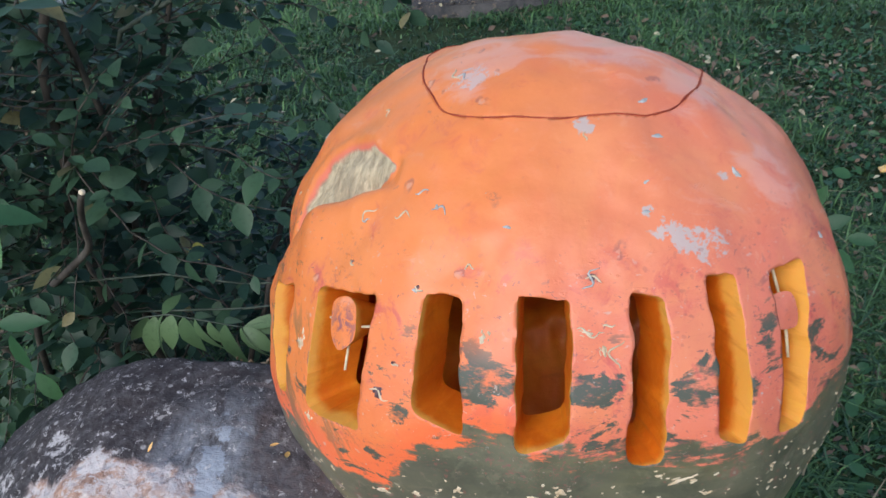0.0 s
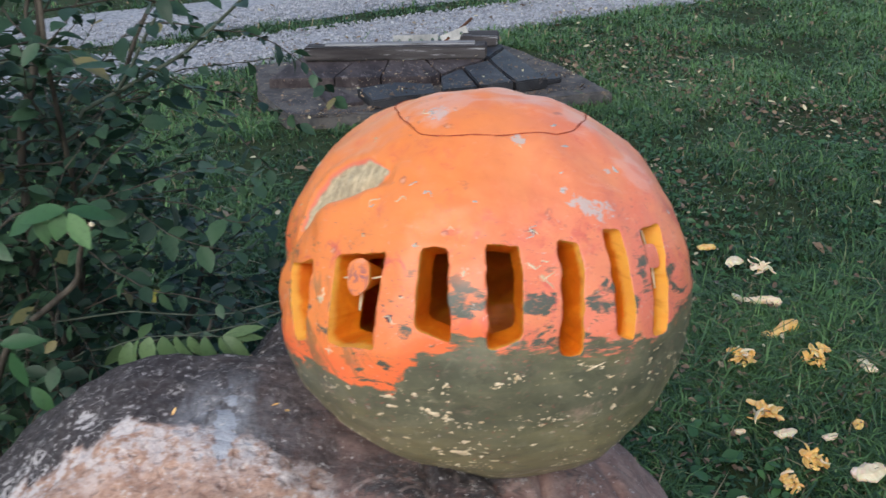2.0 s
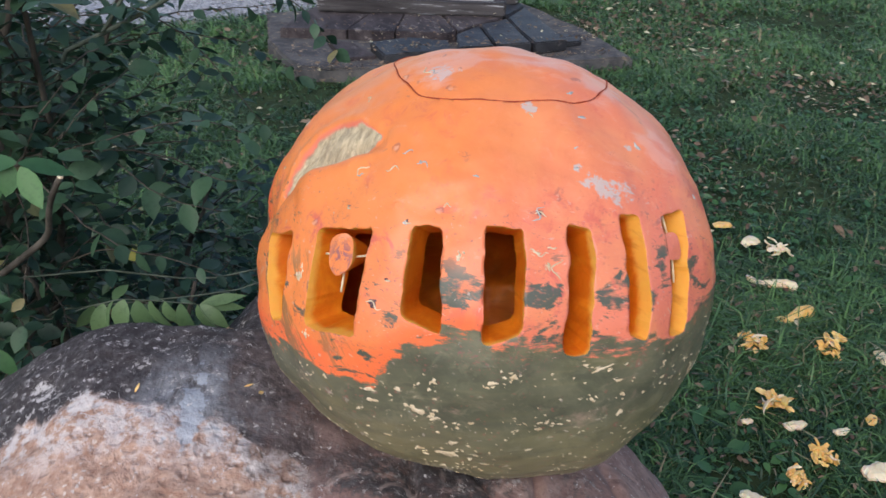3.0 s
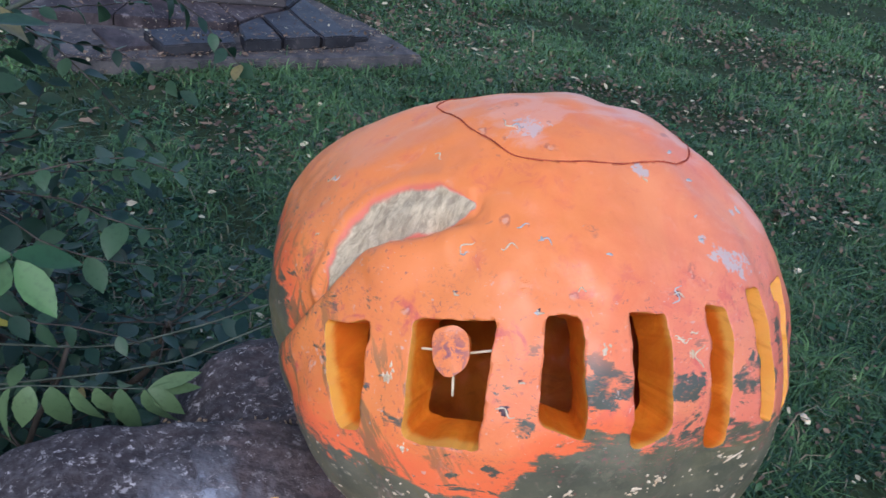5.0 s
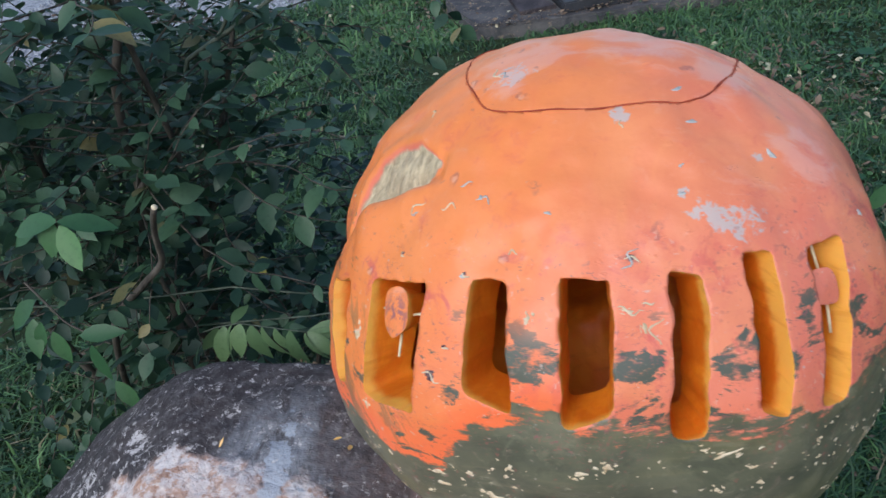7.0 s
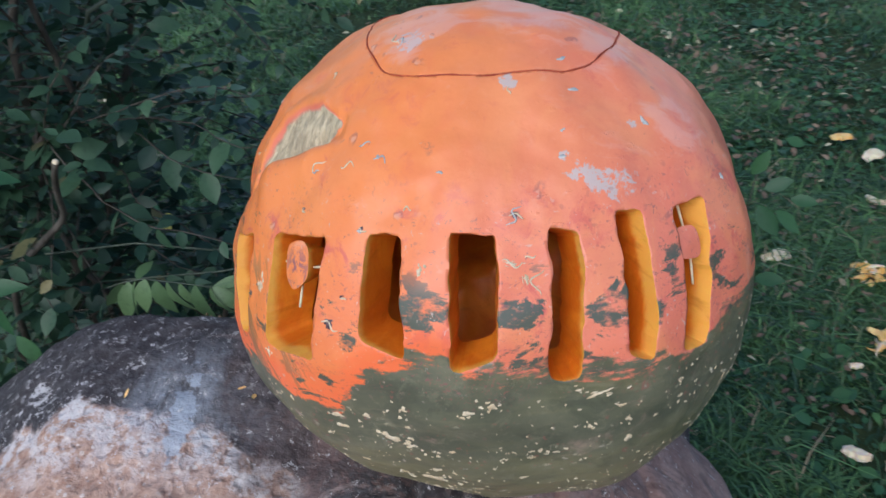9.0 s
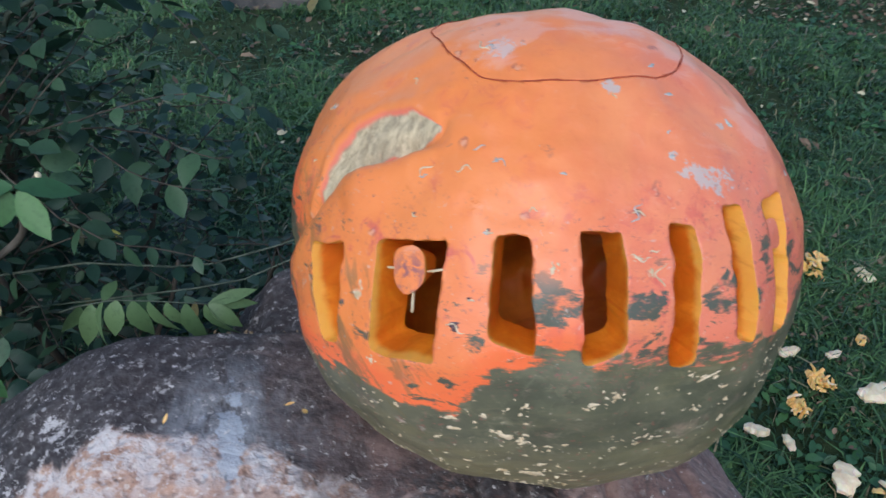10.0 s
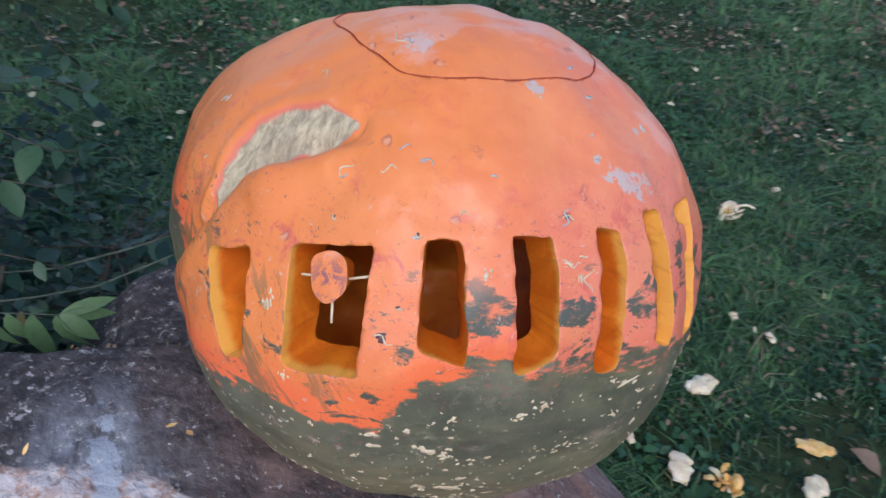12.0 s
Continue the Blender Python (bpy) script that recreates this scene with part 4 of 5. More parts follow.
# carved strokes, as plain upright bars: corners by azimuth and elevation
SLOTS = [
    [(-74, 16), (-63, 21.5), (-56.4, 2.5), (-61.8, -0.5)],
    [(-53.5, 26), (-36, 31), (-33.5, 7.5), (-47.5, 5.0)],
    [(-25.5, 34), (-17, 34.8), (-14.2, 11.0), (-24.0, 14.5)],
    [(-5.4, 35.6), (5.3, 35), (3.2, 12.5), (-5.4, 9.5)],
    [(17, 34.7), (23.4, 32.5), (17.8, 5.5), (12.2, 6.5)],
    [(32.5, 34.4), (38.5, 32.4), (31.6, 6.3), (26.4, 8.6)],
    [(46, 30), (55, 28), (43.8, 3.0), (38.3, 4.6)],
]
LID = dense(rounded([(-0.108, 0.09), (-0.101, 0.0), (-0.079, -0.060), (-0.055, -0.078), (0.0, -0.087), (0.078, -0.084), (0.108, -0.067), (0.131, -0.025), (0.145, 0.03), (0.10, 0.13)], 0.014), 0.006)


def lid_cutter(grow):
    mid = LID.mean(0)
    out = LID - mid
    out = mid + out * (1 + grow / np.linalg.norm(out, axis=1))[:, None]
    low, out = mid + (out - mid) * 0.9, mid + (out - mid) * 1.08
    z = lambda p, h: np.concatenate([p, np.full((len(p), 1), h)], 1)
    return prism("cut", z(low, 0.12), z(out, 0.32), DRIED)


# scuffs and scabs by azimuth and elevation, then size in millimetres and slant
SCUFFS = [(54.5, 45.7, 7, 15, -10), (64, 27.9, 6, 10, 0), (42.9, 58.8, 12, 7, -40), (50.5, 65.7, 12, 7, -30), (26.5, 47.1, 9, 6, -30), (-29.8, 49.1, 7, 6, 0), (-27.7, 34.1, 5, 8, -20), (-8.9, 47.5, 7, 5, 0), (30, 52, 6, 4, 0)]
SCARS = [(-50, 43, 17, 75), (-49.5, 41.5, 8, 40), (-38.4, 45.8, 15, 20), (10, 38.1, 20, 60), (-75.8, 73.4, 22, 0), (-70, 74.5, 14, 30), (-108, 33.8, 18, 30), (-106, 35, 14, 50), (-36.5, 51, 12, 30),
         (-85, 57.4, 13, 5), (-28.5, 48.9, 13, -10), (8, 29.3, 17, -8), (12.4, 25.3, 20, 75), (-95, 25.5, 6, 60), (18.2, 63.9, 8, 80), (-17, 40, 8, 10), (12, 30, 9, 0)]
SCABS = [(-47.1, 3, 6, 9, 0), (-54.7, 13.5, 9, 17, 20), (-3, 1.2, 14, 8, 0), (-19, -9, 24, 11, -15), (-16, -10.5, 15, 7, -20), (-13, -24.3, 36, 17, -18), (-20, -23, 13, 10, 0), (1.5, 2.6, 15, 7, 8),
         (20.5, 1.8, 26, 5, 22), (17.5, 3.2, 9, 4, 0), (19.2, -5.5, 6, 7, 0), (37.3, -1.5, 5, 7, 0), (25, -1.6, 9, 4, 10), (-11.8, 28.3, 9, 9, 0), (8, 29.2, 13, 4, -10), (10.5, 26, 6, 13, 10)]


def pumpkin():
    root = thing("carved_pumpkin", PUMPKIN - Vector((0, 0, 0.225)), "huge lopsided orange and green pumpkin with carved upright slots, on boulder", "pumpkin")
    lift = Vector((0, 0, 0.225))

    def put(name, me, label=""):
        ob = part(name, me, root, label)
        ob.location = lift
        return ob

    body = shell_mesh()
    lid = cut(body.copy(), [lid_cutter(-0.0003)], "INTERSECT")
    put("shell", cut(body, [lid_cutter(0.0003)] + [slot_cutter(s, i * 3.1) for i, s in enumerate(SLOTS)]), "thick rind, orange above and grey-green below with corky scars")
    put("lid", lid, "cut lid seated in the top of the rind")

    # dried seam round the lid
    mid = LID.mean(0)
    z = np.full(len(LID), 0.24)
    for _ in range(8):
        xy = mid + (LID - mid) * (0.9 + 0.9 * (z - 0.12))[:, None]
        p = np.c_[xy, z]
        r = skin_radius(p / np.linalg.norm(p, axis=1)[:, None])
        z = np.sqrt(np.maximum(r ** 2 - (xy ** 2).sum(1), 0.001))
    p = np.c_[xy, z]
    v, f = tube(np.concatenate([p, p[:2]]), np.array([0.0009 + 0.0006 * noise.noise((i * 0.6, 0, 0)) for i in range(len(p) + 2)]), 5)
    put("seam", mesh_of("seam", v, f, DRIED), "dark red dried seam round the lid")

    def plug(name, corners, depth, label):
        ring = dense(rounded(corners, 2.2), 1.0)
        d = way(*ring.T)
        r = skin_radius(d)
        mid = way(*ring.mean(0))
        rm = skin_radius(mid[None])[0]
        n = len(ring)
        inner = mid + (d - mid) * 0.62
        v = np.concatenate([d * (r - 0.004)[:, None], inner * (r - depth)[:, None], [mid * (rm - 0.003), mid * (rm - depth)]])
        f = [(i, (i + 1) % n, n + (i + 1) % n, n + i) for i in range(n)]
        f += [(2 * n, (i + 1) % n, i) for i in range(n)] + [(2 * n + 1, n + i, n + (i + 1) % n) for i in range(n)]
        me = mesh_of(name, v, f, [SKIN, FLESH], False, {"scar": np.zeros(len(v))})
        me.polygons.foreach_set("material_index", [1] * n + [0] * n + [1] * n)
        return put(name, me, label)

    held = [plug("pinned_piece", [(-49.4, 25.2), (-45, 28), (-41, 27), (-39.2, 21.5), (-42.5, 17.6), (-46.5, 19)], 0.034, "rosy piece of rind held by toothpicks in the opening"),
            plug("pinned_piece", [(44.8, 26.2), (50.5, 24.6), (49.3, 18.2), (43.2, 20.4)], 0.030, "piece of rind held by toothpicks in the narrow opening")]
    for a, b in (((-51.0, 20.6), (-46.8, 21.8)), ((-40.5, 23.2), (-32.6, 26.0)), ((-42.6, 19.4), (-41.0, 14.6)), ((51.0, 30.2), (49.0, 24.0)), ((48.2, 19.0), (46.4, 13.6)), ((41.8, 22.9), (45.9, 21.9))):
        pa, pb = (way(*q) * (skin_radius(way(*q)[None])[0] - 0.012) for q in (a, b))
        v, f = tube([pa, pa + (pb - pa) * 0.5, pb], [0.0012, 0.0013, 0.0011], 6)
        part("toothpick", mesh_of("toothpick", v, f, PICK), held[a[0] > 0], "pale wooden toothpick")

    r = np.random.default_rng(17)

    def lie(az, el, off, lift):
        """Points on the rind, from offsets in metres across and up from a place on it."""
        d = way(az, el)
        across = unit(np.cross((0, 0, 1), d))
        up = np.cross(d, across)
        q = d + (off[:, :1] * across + off[:, 1:] * up) / 0.256
        q /= np.linalg.norm(q, axis=1)[:, None]
        return q * (skin_radius(q) + lift)[:, None]

    def crust(az, el, wide, tall, turn, high=0.0008):
        """A ragged scab, a little proud of the rind."""
        n = 15
        a = np.linspace(0, 2 * math.pi, n, endpoint=False) + r.normal(0, 0.09, n)
        rag = 0.9 + 0.24 * np.sin(2 * a + r.uniform(0, 6)) + 0.20 * np.sin(3 * a + r.uniform(0, 6)) + 0.14 * np.sin(5 * a + r.uniform(0, 6)) + r.normal(0, 0.06, n)
        ring = np.stack([np.cos(a) * wide / 2, np.sin(a) * tall / 2], 1) * rag[:, None]
        t = radians(turn + r.normal(0, 8))
        ring = ring @ np.array(((math.cos(t), math.sin(t)), (-math.sin(t), math.cos(t))))
        off = np.concatenate([ring, ring * 0.72, ring[:1] * 0])
        lift = np.concatenate([np.full(n, -0.0005), high * r.uniform(0.5, 1.1, n), [high]])
        f = [(i, (i + 1) % n, n + (i + 1) % n, n + i) for i in range(n)] + [(n + i, n + (i + 1) % n, 2 * n) for i in range(n)]
        return lie(az, el, off, lift), f

    def squiggle(az, el, length, turn, girth=0.0009):
        """A worm-like corky scar."""
        n = 9
        s = np.linspace(-0.5, 0.5, n)
        bend = length * r.uniform(0.10, 0.28) * np.sin(s * r.uniform(5, 9) + r.uniform(0, 6))
        t = radians(turn)
        off = np.stack([s * length * math.cos(t) - bend * math.sin(t), s * length * math.sin(t) + bend * math.cos(t)], 1)
        return tube(lie(az, el, off, np.full(n, 0.0001)), girth * np.sin(np.linspace(0.5, 2.8, n)) * r.uniform(0.75, 1.2, n), 6)

    for az, el, wide, tall, turn in SCUFFS:
        put("scuff", mesh_of("scuff", *crust(az, el, wide * 0.00085, tall * 0.00085, turn, 0.0005), SCUFF), "grey dried scuff")
    for az, el, length, turn in SCARS:
        put("scar", mesh_of("scar", *squiggle(az, el, length * 0.001, turn), SCUFF if r.random() < 0.45 else CORKY), "curled corky scar")
    for az, el, wide, tall, turn in SCABS:
        bits = [crust(az, el, wide * 0.0007, tall * 0.0008, turn)]
        for _ in range(5):
            bits.append(crust(az + r.normal(0, wide * 0.10), el + r.normal(0, tall * 0.10), wide * r.uniform(0.00015, 0.00035), tall * r.uniform(0.0002, 0.0005), turn))
        put("scab", mesh_of("scab", *join(bits), CORKY), "cream corky scab")
    for az, el, size in ((-30.6, 15.6, 12), (10.2, 38.3, 9), (-47.6, 33.8, 5), (-27.3, 34.6, 5), (-28.6, 21.2, 4)):
        put("scab", mesh_of("scab", *crust(az, el, size * 0.001, size * 0.0007, 30), DARK_SCAB), "dark scab")
        put("scar", mesh_of("scar", *squiggle(az + 0.4, el - 0.3, size * 0.0014, -20, 0.0011), CORKY), "curled corky scar")
    # pale flecks all over the green underside
    flecks = []
    while len(flecks) < 760:
        az, el = r.uniform(-85, 85), r.uniform(-46, 2)
        z = 0.262 * math.sin(radians(el))
        if z > np.interp(az, *zip(*GREEN_EDGE)) - 0.004 or noise.noise((az * 0.06, el * 0.13, 3.0)) + r.normal(0, 0.28) < 0.05:
            continue
        w = min(r.gamma(1.2, 0.0013) + 0.0008, 0.009)
        flecks.append(crust(az, el, w * r.uniform(1.0, 1.5), w * r.uniform(0.6, 1.0), r.choice((0, 12, -15, 60)), 0.0004))
    tagged(put("fleck_layer", mesh_of("fleck_layer", *join(flecks), CORKY), "small cream corky flecks"), kind="stuff")


pumpkin()


# ---- shrubs and leaves beside the boulder ----
def twig_path(p, d, n, step, droop, wander, r):
    p, d = np.array(p, float), unit(d)
    pts = [p]
    for _ in range(n):
        d = unit(d + r.normal(0, wander, 3) - np.array((0, 0, droop)))
        p = p + d * step
        pts.append(p)
    return np.array(pts)


def shrub(name, stems, reach, twigs, leaf, seed, label, upward=0.25, material=SHRUB_LEAF):
    """Stems with side twigs, and leaves set alternately along every twig."""
    r = np.random.default_rng(seed)
    root = thing(name, (stems[0][0], stems[0][1], 0), label, "shrub")
    o = np.array((stems[0][0], stems[0][1], 0))
    bases, alongs, ups, sizes = [], [], [], []
    wood = []
    for x, y, tx, ty, tz in stems:
        n = 14
        s = np.linspace(0, 1, n)
        bend = r.normal(0, 0.06, 3)
        line = np.array((x, y, 0)) + (np.array((tx, ty, tz)) - np.array((x, y, 0))) * s[:, None] + bend * np.sin(s * math.pi)[:, None]
        line += r.normal(0, 0.008, line.shape)
        v, f = tube(line - o, np.linspace(0.012, 0.004, n), 8)
        part("stem", mesh_of("stem", v, f, BARK), root)
        for _ in range(twigs):
            q = r.uniform(0.22, 1.0)
            start = np.array([np.interp(q, s, line[:, c]) for c in range(3)])
            a = r.uniform(0, 6.28)
            if (start[2] > 1.06 and r.random() < 0.45) or (0.2 < start[2] < 0.78 and r.random() < 0.55):
                continue
            d = np.array((math.cos(a), math.sin(a), r.uniform(-0.2, 0.6) + upward))
            steps = int(r.integers(7, 15))
            path = twig_path(start, d, steps, reach / 12, r.uniform(0.0, 0.09), 0.16, r)
            wood.append(tube(path - o, np.linspace(0.0020, 0.0008, len(path)), 5))
            for i in range(1, len(path)):
                for sgn in (-1, 1):
                    if r.random() < 0.12:
                        continue
                    t = unit(path[i] - path[i - 1])
                    side = unit(np.cross(t, (0, 0, 1)) + 1e-6) * sgn
                    bases.append(path[i])
                    alongs.append(unit(0.5 * t + 0.9 * side + r.normal(0, 0.25, 3) - (0, 0, 0.25)))
                    ups.append(unit(np.array((0, 0, 1)) + r.normal(0, 0.45, 3)))
                    sizes.append(leaf * min(r.lognormal(-0.06, 0.28), 1.55))
    tagged(part("twig", mesh_of("twig", *join(wood), BARK), root), kind="stuff")
    n = len(bases)
    sizes = np.array(sizes)
    v, f, k = leaf_blades(np.array(bases) - o, alongs, ups, sizes, sizes * r.uniform(0.56, 0.78, n), r.uniform(-0.1, 0.45, n), 0.22)
    me = mesh_of("foliage", v, f.tolist(), material, True, {"tone": np.repeat(r.beta(1.6, 2.2, n), k), "turn": np.repeat(r.random(n), k)})
    tagged(part("foliage", me, root, "small dark green oval leaves, a few turning yellow"), kind="stuff")


shrub("shrub", [(-0.95, 1.75, -0.52, 1.28, 1.34), (-0.98, 1.85, -0.44, 1.75, 1.28), (-1.05, 1.70, -0.80, 1.30, 1.40), (-1.1, 1.9, -0.95, 1.55, 1.55), (-1.15, 1.8, -1.25, 1.35, 1.35), (-1.0, 2.0, -0.75, 2.05, 1.45), (-1.05, 1.95, -1.2, 2.2, 1.5), (-0.92, 1.70, -0.62, 1.35, 0.95)],
      0.40, 78, 0.036, 21, "tall leafy shrub with thin grey stems, dark green leaves")
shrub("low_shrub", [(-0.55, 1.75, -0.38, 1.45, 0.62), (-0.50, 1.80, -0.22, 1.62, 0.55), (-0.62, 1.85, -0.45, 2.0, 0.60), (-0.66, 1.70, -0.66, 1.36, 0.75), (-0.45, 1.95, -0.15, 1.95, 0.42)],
      0.38, 52, 0.034, 22, "low tangled shrub with small dark green leaves", 0.0, SHADED_LEAF)


def leafy(name, stalk, leaves, label, category="leafy twig", material=BRIGHT_LEAF, thick=0.002, wood=BARK):
    """A stalk and its single leaves: base, way, face, length, width, curl and tone of each."""
    o = np.array(stalk[0], float)
    root = thing(name, o, label, category)
    k = np.array(stalk, float) - o
    t = np.linspace(0, len(k) - 1, 16)
    line = np.stack([np.interp(t, range(len(k)), k[:, c]) for c in range(3)], 1)
    v, f = tube(line, np.linspace(thick, thick * 0.5, 16), 6)
    part("stalk", mesh_of("stalk", v, f, wood), root)
    for base, along, up, length, width, curl, tone in leaves:
        v, f, n = leaf_blades(np.array(base, float) - o, along, up, length, width, curl, 0.22)
        part("leaf", mesh_of("leaf", v, f.tolist(), material, True, {"tone": np.full(n, tone), "turn": np.zeros(n)}), root)


def frond():
    r = np.random.default_rng(4)
    k = np.array([(-0.52, 1.205, 0.729), (-0.482, 1.186, 0.751), (-0.42, 1.143, 0.788), (-0.35, 1.093, 0.815), (-0.275, 1.058, 0.828)])
    leaves = []
    for i in range(9):
        q = 1.0 + 2.95 * i / 8
        j = min(int(q), 3)
        base = k[j] + (k[j + 1] - k[j]) * (q - j)
        swing = -0.25 + 0.4 * i / 8 + r.normal(0, 0.26)
        leaves.append((base, (swing, -0.42 - 0.2 * r.random(), -0.85), (0.9 * r.normal(), -0.9, 0.35), r.uniform(0.044, 0.066), r.uniform(0.028, 0.038), r.uniform(0.15, 0.8), 0.15 + 0.6 * r.random()))
        if i in (2, 5, 7):
            leaves.append((base, (0.25, 0.75, 0.30 if i == 2 else -0.25), (0, -0.5, 0.8), 0.045, 0.022, 0.3, 0.25))
    e = k[-1]
    leaves += [(e, (1, 0.28, 0.10), (0, -0.6, 0.8), 0.068, 0.020, 0.1, 0.6), (e, (1, 0.1, -0.14), (0, -0.7, 0.7), 0.066, 0.018, 0.15, 0.3), (e, (0.75, -0.45, -0.42), (0.2, -0.8, 0.5), 0.052, 0.024, 0.4, 0.5)]
    leafy("fallen_frond", k, leaves, "pale green compound leaf draped over the boulder edge, leaflets hanging", material=FROND_LEAF, thick=0.0014, wood=CANE)


frond()
leafy("leafy_twig", [(-0.56, 0.99, 1.05), (-0.46, 0.87, 1.135), (-0.371, 0.803, 1.163)], [
    ((-0.371, 0.803, 1.163), (-1, 0.12, -0.10), (0, -0.6, 0.8), 0.070, 0.028, 0.25, 0.25),
    ((-0.371, 0.803, 1.163), (0.92, 0.3, -0.30), (0, -0.5, 0.85), 0.056, 0.023, 0.15, 0.05),
    ((-0.368, 0.800, 1.160), (0.50, -0.52, -0.72), (0.1, -0.85, 0.5), 0.052, 0.026, -0.05, 0.9),
    ((-0.378, 0.806, 1.160), (-0.25, -0.25, -0.7), (0, -0.9, 0.4), 0.036, 0.026, 0.1, 0.4),
    ((-0.415, 0.84, 1.148), (-0.9, -0.1, -0.45), (0, -0.7, 0.7), 0.055, 0.026, 0.2, 0.1),
    ((-0.42, 0.845, 1.145), (0.1, -0.3, -0.9), (0, -0.9, 0.3), 0.042, 0.023, 0.1, 0.35)], "bright green twig tip with large pointed leaves")
leafy("leafy_twig", [(-0.72, 1.12, 0.90), (-0.65, 1.08, 0.85), (-0.57, 1.05, 0.83)], [
    ((-0.66, 1.06, 0.85), (0.25, -0.2, -0.95), (0.2, -0.95, 0.3), 0.056, 0.027, 0.1, 0.35), ((-0.68, 1.07, 0.86), (-0.3, -0.2, -0.9), (0, -0.95, 0.3), 0.050, 0.024, 0.1, 0.2),
    ((-0.60, 1.05, 0.83), (0.15, -0.1, -0.95), (-0.3, -0.9, 0.3), 0.066, 0.032, 0.05, 0.1), ((-0.58, 1.04, 0.77), (0.5, -0.2, -0.8), (0.2, -0.9, 0.3), 0.056, 0.028, 0.1, 0.3),
    ((-0.62, 1.06, 0.84), (0.9, 0, 0.1), (0, -0.6, 0.8), 0.07, 0.03, 0.2, 0.1), ((-0.70, 1.10, 0.88), (-0.7, -0.2, -0.5), (0, -0.7, 0.7), 0.07, 0.034, 0.2, 0.1),
    ((-0.70, 1.08, 0.86), (0.1, -0.5, -0.7), (0.3, -0.8, 0.4), 0.06, 0.03, 0.2, 0.35)], "green drooping leaves beside the boulder")


def weed():
    r = np.random.default_rng(9)
    leaves = []
    for x, y, z, dx, dz, s in ((0.62, 1.80, 0.54, -0.4, 0.6, 0.10), (0.66, 1.80, 0.52, 0.3, 0.5, 0.10), (0.69, 1.80, 0.48, 0.9, 0.35, 0.10), (0.68, 1.80, 0.44, 0.5, -0.8, 0.13), (0.72, 1.80, 0.42, 0.7, -0.6, 0.12), (0.62, 1.80, 0.47, -0.2, -0.6, 0.10), (0.75, 1.80, 0.45, 0.9, 0.0, 0.09), (0.66, 1.82, 0.38, 0.2, -0.5, 0.09), (0.64, 1.82, 0.30, -0.5, 0.1, 0.10), (0.70, 1.82, 0.22, 0.7, 0.2, 0.11), (0.62, 1.84, 0.16, -0.7, 0.2, 0.12)):
        leaves.append(((x, y, z), (dx, r.normal(-0.2, 0.3), dz), (r.normal(0, 0.2), -0.7, 0.7), s * 0.66, s * 0.36, 0.1, 0.05 + 0.30 * r.random()))
    leafy("weed", [(0.66, 1.85, 0.0), (0.65, 1.83, 0.3), (0.67, 1.80, 0.52)], leaves, "broad-leaved dark green weed standing in the grass", "weed", BRIGHT_LEAF, 0.003)


weed()
YELLOW_LEAF = leaf_material("yellow_leaf", (0.20, 0.21, 0.035), (0.34, 0.32, 0.06), (0.3, 0.2, 0.05), 0.0)
leafy("leafy_twig", [(-0.62, 1.42, 0.70), (-0.53, 1.38, 0.75), (-0.47, 1.367, 0.757)], [((-0.47, 1.367, 0.757), (0.8, -0.2, 0.2), (0, -0.8, 0.6), 0.024, 0.018, 0.1, 0.3),
    ((-0.475, 1.367, 0.755), (0.6, -0.3, -0.7), (0, -0.8, 0.6), 0.026, 0.020, 0.1, 0.8)], "thin twig with two small yellowing leaves", material=YELLOW_LEAF)


def cane(points, radius, label, name="cane"):
    t = np.linspace(0, len(points) - 1, 30)
    k = np.array(points, float)
    line = np.stack([np.interp(t, range(len(k)), k[:, c]) for c in range(3)], 1)
    for c in (0, 2):
        line[:, c] += 0.004 * np.array([noise.noise((q * 0.45, c * 9.1, radius * 900)) for q in range(len(line))])
    for _ in range(2):
        line[1:-1] = 0.25 * line[:-2] + 0.5 * line[1:-1] + 0.25 * line[2:]
    v, f = tube(line, np.linspace(radius, radius * 0.6, 30), 9)
    me = mesh_of(name, v, f, [BARK, PICK])
    if name == "branch_stub":
        me.polygons[-1].material_index = 1
    tagged(new(name, me), label, "branch")


cane([(-0.95, 1.55, 0.0), (-0.86, 1.40, 0.45), (-0.70, 1.24, 0.74), (-0.60, 1.20, 0.82), (-0.525, 1.18, 0.88), (-0.50, 1.14, 0.95), (-0.448, 1.09, 1.024)], 0.0072, "cut brown branch stub with a pale end", "branch_stub")


def leafy_cane(points, leaves, size, seed, label, thick=0.0022, material=None, first=0.0):
    """A thin arching cane with single dark leaves along it."""
    r = np.random.default_rng(seed)
    k = np.array(points, float)
    made = []
    for i in range(leaves):
        q = (first + (1 - first) * (i + 0.5) / leaves) * (len(k) - 1.001)
        j = int(q)
        base = k[j] + (k[j + 1] - k[j]) * (q - j)
        d = unit(k[j + 1] - k[j])
        side = unit(np.cross(d, (0, 0, 1))) * (1 if i % 2 else -1)
        s = size * r.uniform(0.7, 1.2)
        made.append((base, 0.5 * d + side + np.array((0, 0, r.uniform(-0.6, 0.3))), (r.normal(0, 0.3), -0.4, 1), s, s * 0.55, 0.15, 0.6 * r.random()))
    leafy("leafy_cane", points, made, label, "leafy cane", material or SHADED_LEAF, thick, CANE)


